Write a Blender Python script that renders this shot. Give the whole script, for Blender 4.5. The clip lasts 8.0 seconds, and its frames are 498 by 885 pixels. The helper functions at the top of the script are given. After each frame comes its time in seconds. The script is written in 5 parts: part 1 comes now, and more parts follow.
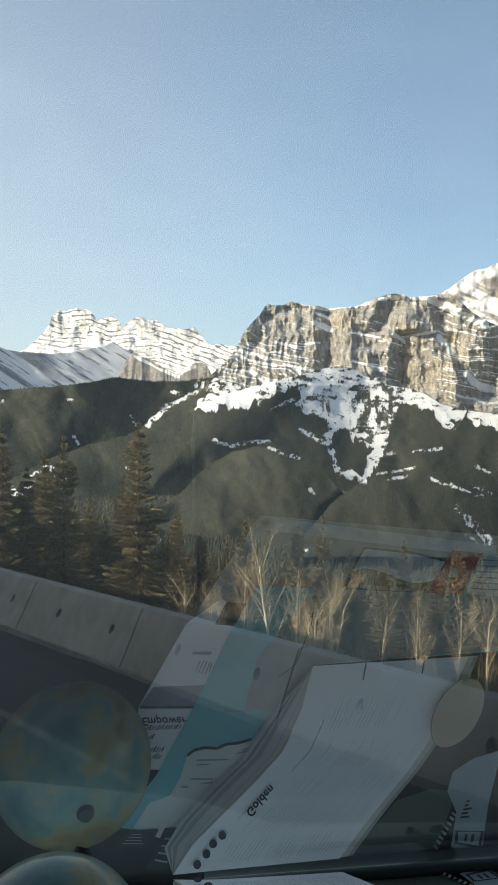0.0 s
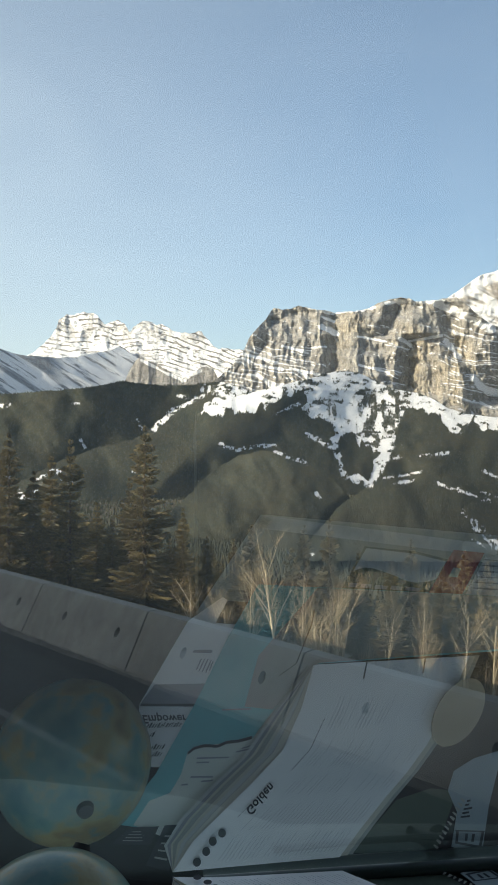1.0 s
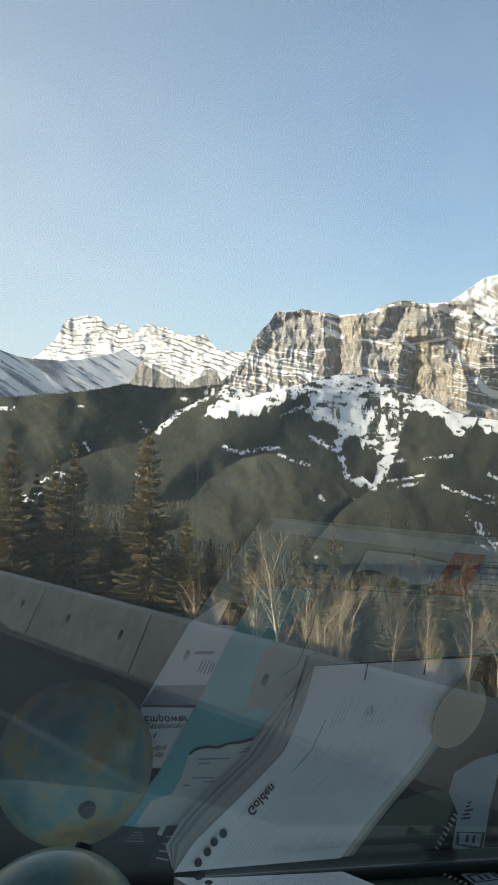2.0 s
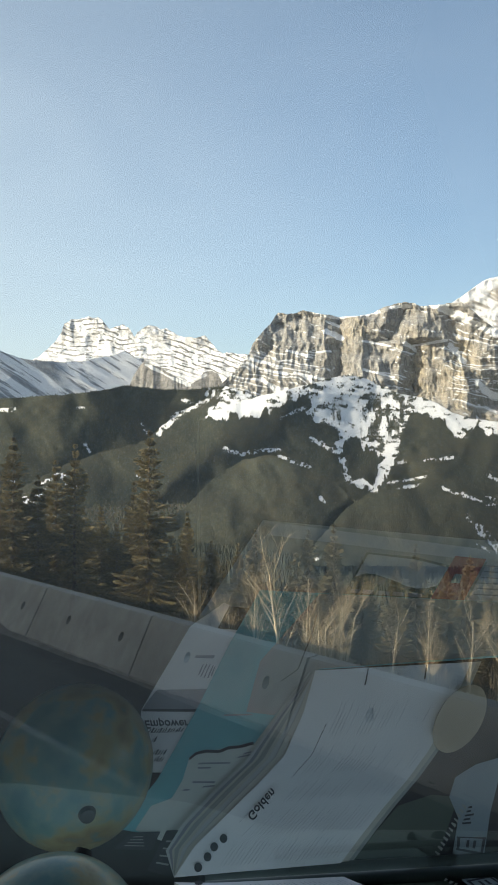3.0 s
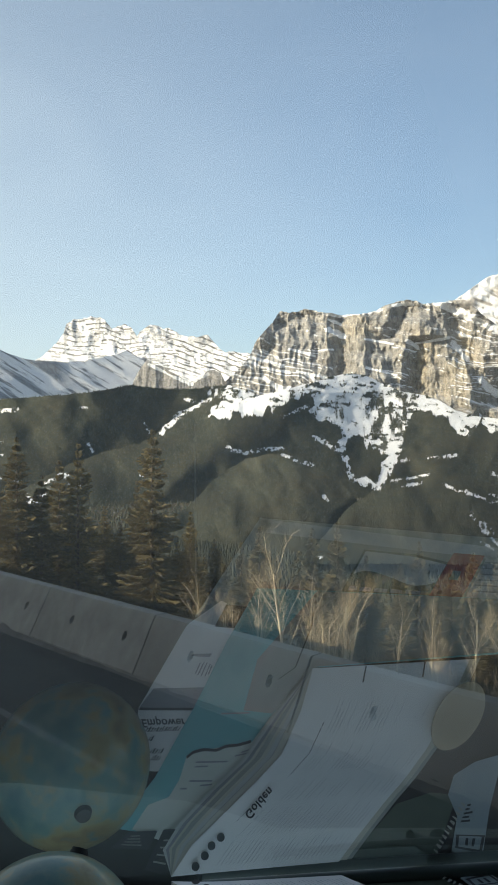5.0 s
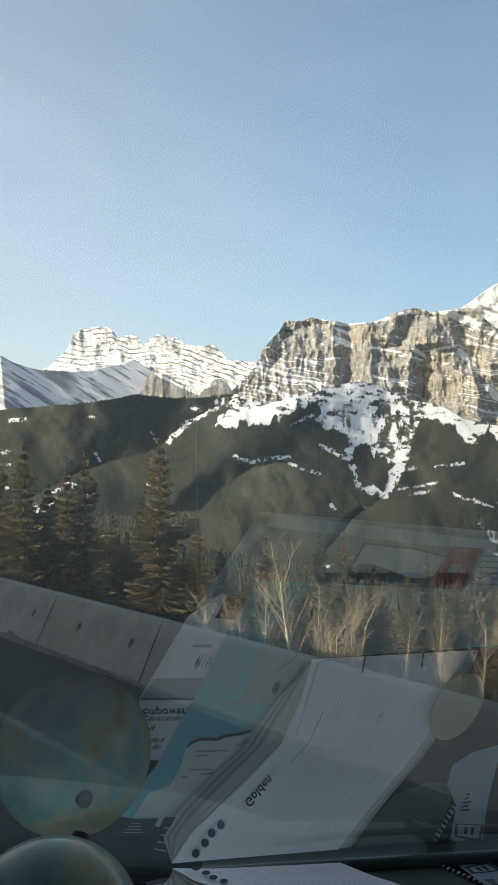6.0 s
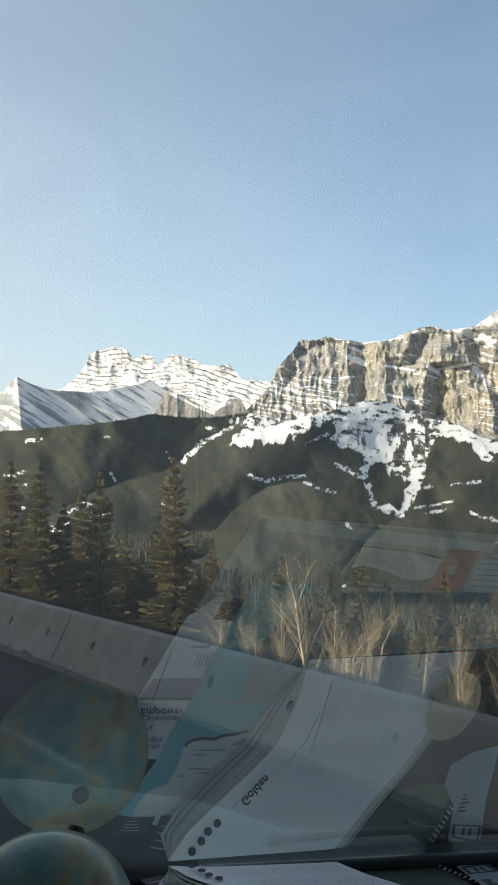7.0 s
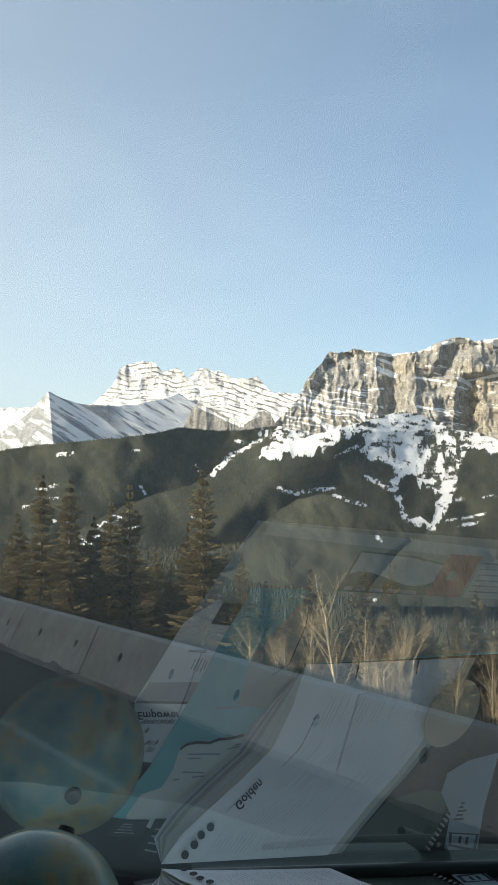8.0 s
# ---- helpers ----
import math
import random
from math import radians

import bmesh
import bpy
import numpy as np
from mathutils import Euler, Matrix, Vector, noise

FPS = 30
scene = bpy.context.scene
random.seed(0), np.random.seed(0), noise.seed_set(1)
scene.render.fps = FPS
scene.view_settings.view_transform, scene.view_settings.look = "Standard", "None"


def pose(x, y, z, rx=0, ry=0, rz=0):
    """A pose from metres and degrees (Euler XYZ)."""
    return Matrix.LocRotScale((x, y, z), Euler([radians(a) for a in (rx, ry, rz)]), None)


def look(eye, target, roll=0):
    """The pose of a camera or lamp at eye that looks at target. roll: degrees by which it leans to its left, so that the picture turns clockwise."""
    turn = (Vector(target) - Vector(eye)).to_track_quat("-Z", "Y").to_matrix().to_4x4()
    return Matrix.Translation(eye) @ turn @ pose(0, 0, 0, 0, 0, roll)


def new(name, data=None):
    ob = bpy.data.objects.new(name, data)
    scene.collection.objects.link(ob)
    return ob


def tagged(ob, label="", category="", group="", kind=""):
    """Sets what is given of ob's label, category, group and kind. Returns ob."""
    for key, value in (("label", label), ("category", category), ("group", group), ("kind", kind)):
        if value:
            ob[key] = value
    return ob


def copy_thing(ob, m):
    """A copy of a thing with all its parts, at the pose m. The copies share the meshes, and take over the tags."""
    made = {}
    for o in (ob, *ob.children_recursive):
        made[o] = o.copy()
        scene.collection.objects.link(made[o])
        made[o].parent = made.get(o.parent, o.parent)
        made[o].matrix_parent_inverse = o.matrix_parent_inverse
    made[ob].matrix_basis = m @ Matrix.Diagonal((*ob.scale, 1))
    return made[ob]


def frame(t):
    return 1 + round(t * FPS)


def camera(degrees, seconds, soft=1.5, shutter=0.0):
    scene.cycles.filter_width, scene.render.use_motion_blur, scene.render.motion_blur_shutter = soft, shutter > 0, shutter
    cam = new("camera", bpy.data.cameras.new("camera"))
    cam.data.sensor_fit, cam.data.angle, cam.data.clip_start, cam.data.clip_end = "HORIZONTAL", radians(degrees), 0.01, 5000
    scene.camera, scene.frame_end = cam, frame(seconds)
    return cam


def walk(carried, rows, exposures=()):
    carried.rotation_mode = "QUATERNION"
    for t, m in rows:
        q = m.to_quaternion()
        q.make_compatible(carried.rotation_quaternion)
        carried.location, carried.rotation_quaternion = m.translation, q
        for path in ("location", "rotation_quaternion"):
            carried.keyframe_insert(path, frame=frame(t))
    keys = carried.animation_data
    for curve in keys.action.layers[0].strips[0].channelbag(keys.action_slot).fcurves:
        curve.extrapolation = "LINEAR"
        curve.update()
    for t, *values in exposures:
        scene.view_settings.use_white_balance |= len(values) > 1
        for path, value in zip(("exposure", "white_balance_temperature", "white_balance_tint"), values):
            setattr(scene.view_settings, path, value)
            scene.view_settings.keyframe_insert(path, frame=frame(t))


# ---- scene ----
# ---------------------------------------------------------------- camera
# The eye sits in the cab of a tall vehicle, 2.4 m above the road. +y is the way it looks,
# the road runs 45 degrees to the left of that. The sightline swings a few degrees.
cam = camera(38.0, 8.0, soft=1.5)
rows = [
    (0, look((-0.0236, 0.0027, 2.4112), (0.198, 10.000, 2.414), 0.30)),
    (0.5, look((-0.0211, 0.0000, 2.4054), (0.163, 9.998, 2.435), 0.29)),
    (1, look((-0.0166, -0.0004, 2.4044), (0.118, 9.998, 2.461), 0.39)),
    (1.5, look((-0.0143, -0.0057, 2.4027), (0.083, 9.994, 2.479), 0.38)),
    (3, look((-0.0136, -0.0053, 2.4068), (0.060, 9.994, 2.524), 0.46)),
    (3.5, look((-0.0153, 0.0002, 2.4046), (0.070, 9.999, 2.518), 0.47)),
    (4, look((-0.0131, 0.0009, 2.4067), (0.068, 10.000, 2.499), 0.37)),
    (5.5, look((0.0001, -0.0058, 2.4006), (-0.000, 9.993, 2.522), -0.00)),
    (6, look((0.0057, -0.0140, 2.3836), (-0.056, 9.983, 2.606), -0.05)),
    (6.5, look((0.0186, -0.0215, 2.3688), (-0.138, 9.971, 2.726), -0.22)),
    (7, look((0.0304, -0.0292, 2.3607), (-0.234, 9.955, 2.848), -0.31)),
    (7.5, look((0.0499, -0.0326, 2.3522), (-0.394, 9.939, 2.958), -0.27)),
    (8, look((0.0760, -0.0342, 2.3496), (-0.588, 9.921, 3.016), -0.46)),
]
exposures = [
    (0, 1.08, 7000, 8), (4, 1.08, 7000, 8), (5.5, 1.08, 7000, 8), (6.5, 1.1, 7000, 8), (7.2, 1.13, 7000, 8), (8, 1.18, 7000, 8),
]
walk(cam, rows, exposures)

# ---------------------------------------------------------------- light
SUN_EL, SUN_AZ = radians(18), radians(-119)        # azimuth from +y, clockwise
to_sun = Vector((math.sin(SUN_AZ) * math.cos(SUN_EL), math.cos(SUN_AZ) * math.cos(SUN_EL), math.sin(SUN_EL)))
world = bpy.data.worlds.new("sky")
scene.world = world
world.use_nodes = True
wn = world.node_tree
sky = wn.nodes.new("ShaderNodeTexSky")
sky.sky_type, sky.sun_disc = "NISHITA", False
sky.sun_elevation, sky.sun_rotation = SUN_EL, SUN_AZ
sky.altitude, sky.air_density, sky.dust_density, sky.ozone_density = 1300, 1.0, 5.5, 1.0
# faint high veil of ice cloud
tc, mp = wn.nodes.new("ShaderNodeTexCoord"), wn.nodes.new("ShaderNodeMapping")
mp.inputs["Scale"].default_value = (1.2, 1.2, 3.0)
veil, tone, blend = wn.nodes.new("ShaderNodeTexNoise"), wn.nodes.new("ShaderNodeMapRange"), wn.nodes.new("ShaderNodeMix")
veil.inputs["Scale"].default_value, veil.inputs["Detail"].default_value, veil.inputs["Distortion"].default_value = 2.2, 5.0, 0.6
tone.inputs["From Min"].default_value, tone.inputs["From Max"].default_value = 0.42, 0.75
tone.inputs["To Min"].default_value, tone.inputs["To Max"].default_value = 0.01, 0.06
blend.data_type = "RGBA"
blend.inputs[7].default_value = (5.3, 5.9, 6.6, 1)
# haze thickens toward the sun's side
side, toward, both = wn.nodes.new("ShaderNodeSeparateXYZ"), wn.nodes.new("ShaderNodeMapRange"), wn.nodes.new("ShaderNodeMath")
toward.inputs["From Min"].default_value, toward.inputs["From Max"].default_value = 0.22, -0.42
toward.inputs["To Min"].default_value, toward.inputs["To Max"].default_value = 0.0, 0.42
low, glow = wn.nodes.new("ShaderNodeMapRange"), wn.nodes.new("ShaderNodeMath")      # and lies low
low.inputs["From Min"].default_value, low.inputs["From Max"].default_value = 0.12, 0.5
low.inputs["To Min"].default_value, low.inputs["To Max"].default_value = 1.0, 0.45
glow.operation = "MULTIPLY"
for a, b in ((tc.outputs["Generated"], mp.inputs["Vector"]), (mp.outputs["Vector"], veil.inputs["Vector"]), (veil.outputs["Fac"], tone.inputs["Value"]),
             (tc.outputs["Generated"], side.inputs[0]), (side.outputs["X"], toward.inputs["Value"]), (tone.outputs["Result"], both.inputs[0]),
             (side.outputs["Z"], low.inputs["Value"]), (toward.outputs["Result"], glow.inputs[0]), (low.outputs["Result"], glow.inputs[1]), (glow.outputs[0], both.inputs[1]), (both.outputs[0], blend.inputs[0]), (sky.outputs["Color"], blend.inputs[6]), (blend.outputs[2], wn.nodes["Background"].inputs["Color"])):
    wn.links.new(a, b)
wn.nodes["Background"].inputs["Strength"].default_value = 0.122
sun = new("sun", bpy.data.lights.new("sun", "SUN"))
sun.data.energy, sun.data.angle, sun.data.color = 4.2, radians(0.6), (1.0, 0.89, 0.75)
sun.matrix_world = look((0, 0, 60), Vector((0, 0, 60)) - to_sun)


# ---------------------------------------------------------------- small tools
def fade(t):
    return t * t * (3 - 2 * t)


def grain(x, y, seed=0):
    """Smooth value noise in the plane, -1 to 1."""
    xi, yi = np.floor(x).astype(np.int64), np.floor(y).astype(np.int64)
    fx, fy = fade(x - xi), fade(y - yi)

    def h(a, b):
        n = (a * 374761393 + b * 668265263 + seed * 974634777) & 0x7FFFFFFF
        n = ((n ^ (n >> 13)) * 1274126177) & 0x7FFFFFFF
        n = ((n ^ (n >> 16)) * 461845907) & 0x7FFFFFFF
        return ((n ^ (n >> 15)) & 0xFFFF) / 32767.5 - 1

    return (h(xi, yi) * (1 - fx) + h(xi + 1, yi) * fx) * (1 - fy) + (h(xi, yi + 1) * (1 - fx) + h(xi + 1, yi + 1) * fx) * fy


def fbm(x, y, octaves=5, seed=0, gain=0.5):
    total, amp, norm = 0, 1.0, 0
    for o in range(octaves):
        total = total + amp * grain(x * 2**o + o * 17.3, y * 2**o - o * 9.1, seed + o)
        norm, amp = norm + amp, amp * gain
    return total / norm


def ridged(x, y, octaves=4, seed=0):
    total, amp, norm = 0, 1.0, 0
    for o in range(octaves):
        total = total + amp * (1 - 2 * np.abs(grain(x * 2**o + o * 5.3, y * 2**o + o * 3.7, seed + o)))
        norm, amp = norm + amp, amp * 0.5
    return total / norm


def curve_at(points, u):
    """A line through (bearing, rise) points, at the bearings u."""
    p = np.array(sorted(points))
    return np.interp(u, p[:, 0], p[:, 1])


def mesh_of(name, co, faces, mat, smooth=True, snow=None):
    me = bpy.data.meshes.new(name)
    co = np.asarray(co, dtype=np.float32)
    faces = np.asarray(faces, dtype=np.int32)
    k = faces.shape[1]
    me.vertices.add(len(co))
    me.vertices.foreach_set("co", co.ravel())
    me.loops.add(faces.size)
    me.loops.foreach_set("vertex_index", faces.ravel())
    me.polygons.add(len(faces))
    me.polygons.foreach_set("loop_start", np.arange(0, faces.size, k, dtype=np.int32))
    me.polygons.foreach_set("use_smooth", np.full(len(faces), smooth))
    me.update(calc_edges=True)
    if snow is not None:
        a = me.attributes.new("snow", "FLOAT", "POINT")
        a.data.foreach_set("value", np.asarray(snow, dtype=np.float32).ravel())
    me.materials.append(mat)
    return me


def grid_faces(rows_n, cols_n):
    i = np.arange(rows_n * cols_n).reshape(rows_n, cols_n)
    return np.stack([i[:-1, :-1], i[:-1, 1:], i[1:, 1:], i[1:, :-1]], -1).reshape(-1, 4)


def from_bm(name, bm, mat, smooth=False):
    me = bpy.data.meshes.new(name)
    bmesh.ops.recalc_face_normals(bm, faces=bm.faces[:])
    bm.to_mesh(me)
    bm.free()
    for p in me.polygons:
        p.use_smooth = smooth
    me.materials.append(mat)
    return me


def part(name, bm, mat, parent, label="", smooth=False):
    """One mesh object under a thing or a part. bm may be a finished mesh."""
    ob = new(name, bm if isinstance(bm, bpy.types.Mesh) else from_bm(name, bm, mat, smooth))
    ob.parent = parent
    if label:
        tagged(ob, label)
    return ob


def thing(name, place, label, category, group="", kind=""):
    ob = new(name)
    ob.matrix_world = place
    return tagged(ob, label, category, group, kind)


def box(bm, lo, hi, bevel=0.0):
    vs = [bm.verts.new((x, y, z)) for x in (lo[0], hi[0]) for y in (lo[1], hi[1]) for z in (lo[2], hi[2])]
    fs = [bm.faces.new([vs[i] for i in f]) for f in ((0, 1, 3, 2), (4, 6, 7, 5), (0, 4, 5, 1), (2, 3, 7, 6), (0, 2, 6, 4), (1, 5, 7, 3))]
    if bevel:
        es = {e for f in fs for e in f.edges}
        bmesh.ops.bevel(bm, geom=list(es), offset=bevel, segments=2, affect="EDGES", profile=0.6)


# ---------------------------------------------------------------- materials
def material(name, rough=0.8, metal=0.0):
    m = bpy.data.materials.new(name)
    m.use_nodes = True
    b = m.node_tree.nodes["Principled BSDF"]
    b.inputs["Roughness"].default_value, b.inputs["Metallic"].default_value = rough, metal
    return m, m.node_tree, b


def node(nt, kind, **inputs):
    n = nt.nodes.new(kind)
    for k, v in inputs.items():
        n.inputs[k.replace("_", " ")].default_value = v
    return n


def noise_of(nt, scale, detail=4.0, coord="Object", stretch=None, rough=0.6):
    tc = nt.nodes.new("ShaderNodeTexCoord")
    n = node(nt, "ShaderNodeTexNoise", Scale=scale, Detail=detail, Roughness=rough)
    src = tc.outputs[coord]
    if stretch:
        mp = nt.nodes.new("ShaderNodeMapping")
        mp.inputs["Scale"].default_value = stretch
        nt.links.new(src, mp.inputs["Vector"])
        src = mp.outputs["Vector"]
    nt.links.new(src, n.inputs["Vector"])
    return n.outputs["Fac"]


def ramp(nt, fac, stops):
    r = nt.nodes.new("ShaderNodeValToRGB")
    el = r.color_ramp.elements
    while len(el) < len(stops):
        el.new(0.5)
    for e, (p, c) in zip(el, stops):
        e.position, e.color = p, (*c, 1)
    nt.links.new(fac, r.inputs["Fac"])
    return r.outputs["Color"]


def mix(nt, fac, a, b, how="MIX"):
    m = nt.nodes.new("ShaderNodeMix")
    m.data_type, m.blend_type = "RGBA", how
    for sock, v in ((m.inputs[0], fac), (m.inputs[6], a), (m.inputs[7], b)):
        if isinstance(v, bpy.types.NodeSocket):
            nt.links.new(v, sock)
        elif sock.type == "VALUE":
            sock.default_value = v
        else:
            sock.default_value = (*v, 1)
    return m.outputs[2]


def bump(nt, b, fac, strength, distance):
    n = node(nt, "ShaderNodeBump", Strength=strength, Distance=distance)
    nt.links.new(fac, n.inputs["Height"])
    nt.links.new(n.outputs["Normal"], b.inputs["Normal"])


def plain(name, dark, light, scale, rough=0.8, metal=0.0, relief=0.0, stretch=None, coord="Object", detail=5.0):
    """Two tones mixed by noise, with fine relief."""
    m, nt, b = material(name, rough, metal)
    f = noise_of(nt, scale, detail, coord, stretch)
    f2 = noise_of(nt, scale * 0.17, 3.0, coord, stretch)
    c = ramp(nt, f, [(0.3, dark), (0.7, light)])
    c = mix(nt, 0.5, c, ramp(nt, f2, [(0.35, dark), (0.65, light)]))
    nt.links.new(c, b.inputs["Base Color"])
    if relief:
        bump(nt, b, f, 0.6, relief)
    return m


def dull(mat, level):
    mat.node_tree.nodes["Principled BSDF"].inputs["Specular IOR Level"].default_value = level
    return mat


def slope_fac(nt, lo, hi):
    """0 on steep ground, 1 on ground flat enough to hold snow."""
    g = nt.nodes.new("ShaderNodeNewGeometry")
    s = nt.nodes.new("ShaderNodeSeparateXYZ")
    nt.links.new(g.outputs["Normal"], s.inputs[0])
    r = nt.nodes.new("ShaderNodeMapRange")
    r.inputs["From Min"].default_value, r.inputs["From Max"].default_value = lo, hi
    nt.links.new(s.outputs["Z"], r.inputs["Value"])
    return r.outputs["Result"]


def attr_fac(nt, name):
    a = nt.nodes.new("ShaderNodeAttribute")
    a.attribute_name = name
    return a.outputs["Fac"]


def maths(nt, op, a, b):
    m = nt.nodes.new("ShaderNodeMath")
    m.operation, m.use_clamp = op, True
    for s, v in zip(m.inputs, (a, b)):
        if isinstance(v, bpy.types.NodeSocket):
            nt.links.new(v, s)
        else:
            s.default_value = v
    return m.outputs[0]


def rock_material(name, tones, by_slope=0.2, ochre=None):
    """Bedded rock with vertical cracks, level seams and wind-blown snow where the mesh says so."""
    m, nt, b = material(name, 0.9)
    f = noise_of(nt, 0.012, 8.0, "Object", (1, 1, 5.0))
    f2 = noise_of(nt, 0.05, 6.0, "Object", (1, 1, 0.35))
    f3 = noise_of(nt, 0.004, 4.0)
    c = ramp(nt, f, [(0.3, tones[0]), (0.55, tones[1]), (0.75, tones[2])])
    c = mix(nt, 0.45, c, ramp(nt, f2, [(0.3, tones[0]), (0.7, tones[2])]))
    c = mix(nt, 0.35, c, ramp(nt, f3, [(0.35, tones[3]), (0.65, tones[1])]))
    if ochre:
        c = mix(nt, maths(nt, "MULTIPLY", attr_fac(nt, "stain"), 0.8), c, ramp(nt, f2, [(0.3, ochre[0]), (0.7, ochre[1])]))
    crack = ramp(nt, noise_of(nt, 0.035, 5.0, "Object", (1, 1, 0.16), 0.7), [(0.38, (1, 1, 1)), (0.46, (0.38, 0.37, 0.37)), (0.52, (1, 1, 1))])
    seam = ramp(nt, noise_of(nt, 0.02, 5.0, "Object", (0.35, 0.35, 4.0), 0.7), [(0.42, (1, 1, 1)), (0.48, (0.7, 0.68, 0.66)), (0.54, (1, 1, 1))])
    c = mix(nt, 0.8, c, mix(nt, 1.0, crack, seam, "MULTIPLY"), "MULTIPLY")
    s = slope_fac(nt, 0.66, 0.84)
    j = ramp(nt, noise_of(nt, 0.03, 6.0), [(0.36, (0, 0, 0)), (0.52, (1, 1, 1))])
    sn = maths(nt, "MAXIMUM", maths(nt, "MULTIPLY", maths(nt, "MULTIPLY", s, j), by_slope), attr_fac(nt, "snow"))
    c = mix(nt, sn, c, (0.77, 0.785, 0.81))
    nt.links.new(c, b.inputs["Base Color"])
    bump(nt, b, noise_of(nt, 0.06, 8.0, "Object", (1, 1, 1.8), 0.7), 0.8, 9.0)
    return m


CLIFF = rock_material("limestone_cliff", ((0.23, 0.228, 0.224), (0.35, 0.342, 0.322), (0.45, 0.428, 0.385), (0.28, 0.28, 0.28)), 0.15, ((0.35, 0.30, 0.21), (0.52, 0.445, 0.315)))
GREYROCK = rock_material("grey_limestone", ((0.22, 0.215, 0.21), (0.29, 0.285, 0.28), (0.34, 0.335, 0.325), (0.26, 0.255, 0.25)), 0.1)
FARPEAK = rock_material("distant_snowy_limestone", ((0.12, 0.115, 0.105), (0.17, 0.162, 0.148), (0.24, 0.225, 0.2), (0.15, 0.148, 0.142)), 0.2)
PEAK = rock_material("snowy_limestone", ((0.2, 0.18, 0.16), (0.34, 0.31, 0.27), (0.42, 0.38, 0.33), (0.28, 0.26, 0.24)), 0.3)
# rock tones carry the slope's blue-grey shade in their colour
SHADED_RIBS = rock_material("shaded_ribbed_snow_slope", ((0.20, 0.22, 0.25), (0.28, 0.30, 0.33), (0.36, 0.375, 0.40), (0.26, 0.28, 0.31)), 0.0)


def forest_floor_material():
    m, nt, b = material("forest_floor", 0.95)
    c = ramp(nt, noise_of(nt, 0.02, 8.0), [(0.3, (0.055, 0.062, 0.044)), (0.7, (0.09, 0.088, 0.06))])
    sn = attr_fac(nt, "snow")
    c = mix(nt, sn, c, (0.77, 0.785, 0.81))
    nt.links.new(c, b.inputs["Base Color"])
    bump(nt, b, noise_of(nt, 0.1, 6.0), 0.5, 5.0)
    return m


def needle_material(name, dark, light, rough=0.85):
    m, nt, b = material(name, rough)
    g = nt.nodes.new("ShaderNodeNewGeometry")
    o = nt.nodes.new("ShaderNodeObjectInfo")
    c = ramp(nt, g.outputs["Random Per Island"], [(0.0, dark), (1.0, light)])
    c = mix(nt, maths(nt, "MULTIPLY", o.outputs["Random"], 0.35), c, (0.07, 0.06, 0.03))
    nt.links.new(c, b.inputs["Base Color"])
    thin = nt.nodes.new("ShaderNodeBsdfTranslucent")
    nt.links.new(c, thin.inputs["Color"])
    both = node(nt, "ShaderNodeMixShader", Fac=0.35)
    nt.links.new(b.outputs[0], both.inputs[1])
    nt.links.new(thin.outputs[0], both.inputs[2])
    nt.links.new(both.outputs[0], nt.nodes["Material Output"].inputs["Surface"])
    return m


def far_needle_material():
    """Crowns that differ one by one, in stands of darker spruce and browner larch."""
    m, nt, b = material("far_conifers", 0.9)
    g = nt.nodes.new("ShaderNodeNewGeometry")
    c = ramp(nt, g.outputs["Random Per Island"], [(0.0, (0.060, 0.071, 0.058)), (0.6, (0.108, 0.12, 0.09)), (1.0, (0.165, 0.172, 0.125))])
    stand_fac = ramp(nt, noise_of(nt, 0.006, 5.0), [(0.38, (0, 0, 0)), (0.62, (1, 1, 1))])
    c = mix(nt, maths(nt, "MULTIPLY", stand_fac, 0.5), c, (0.14, 0.122, 0.078))
    clump = ramp(nt, noise_of(nt, 0.045, 4.0), [(0.42, (0, 0, 0)), (0.6, (1, 1, 1))])
    c = mix(nt, maths(nt, "MULTIPLY", clump, 0.45), c, (0.072, 0.09, 0.08))
    nt.links.new(c, b.inputs["Base Color"])
    thin = nt.nodes.new("ShaderNodeBsdfTranslucent")
    nt.links.new(c, thin.inputs["Color"])
    both = node(nt, "ShaderNodeMixShader", Fac=0.5)
    nt.links.new(b.outputs[0], both.inputs[1])
    nt.links.new(thin.outputs[0], both.inputs[2])
    nt.links.new(both.outputs[0], nt.nodes["Material Output"].inputs["Surface"])
    return m


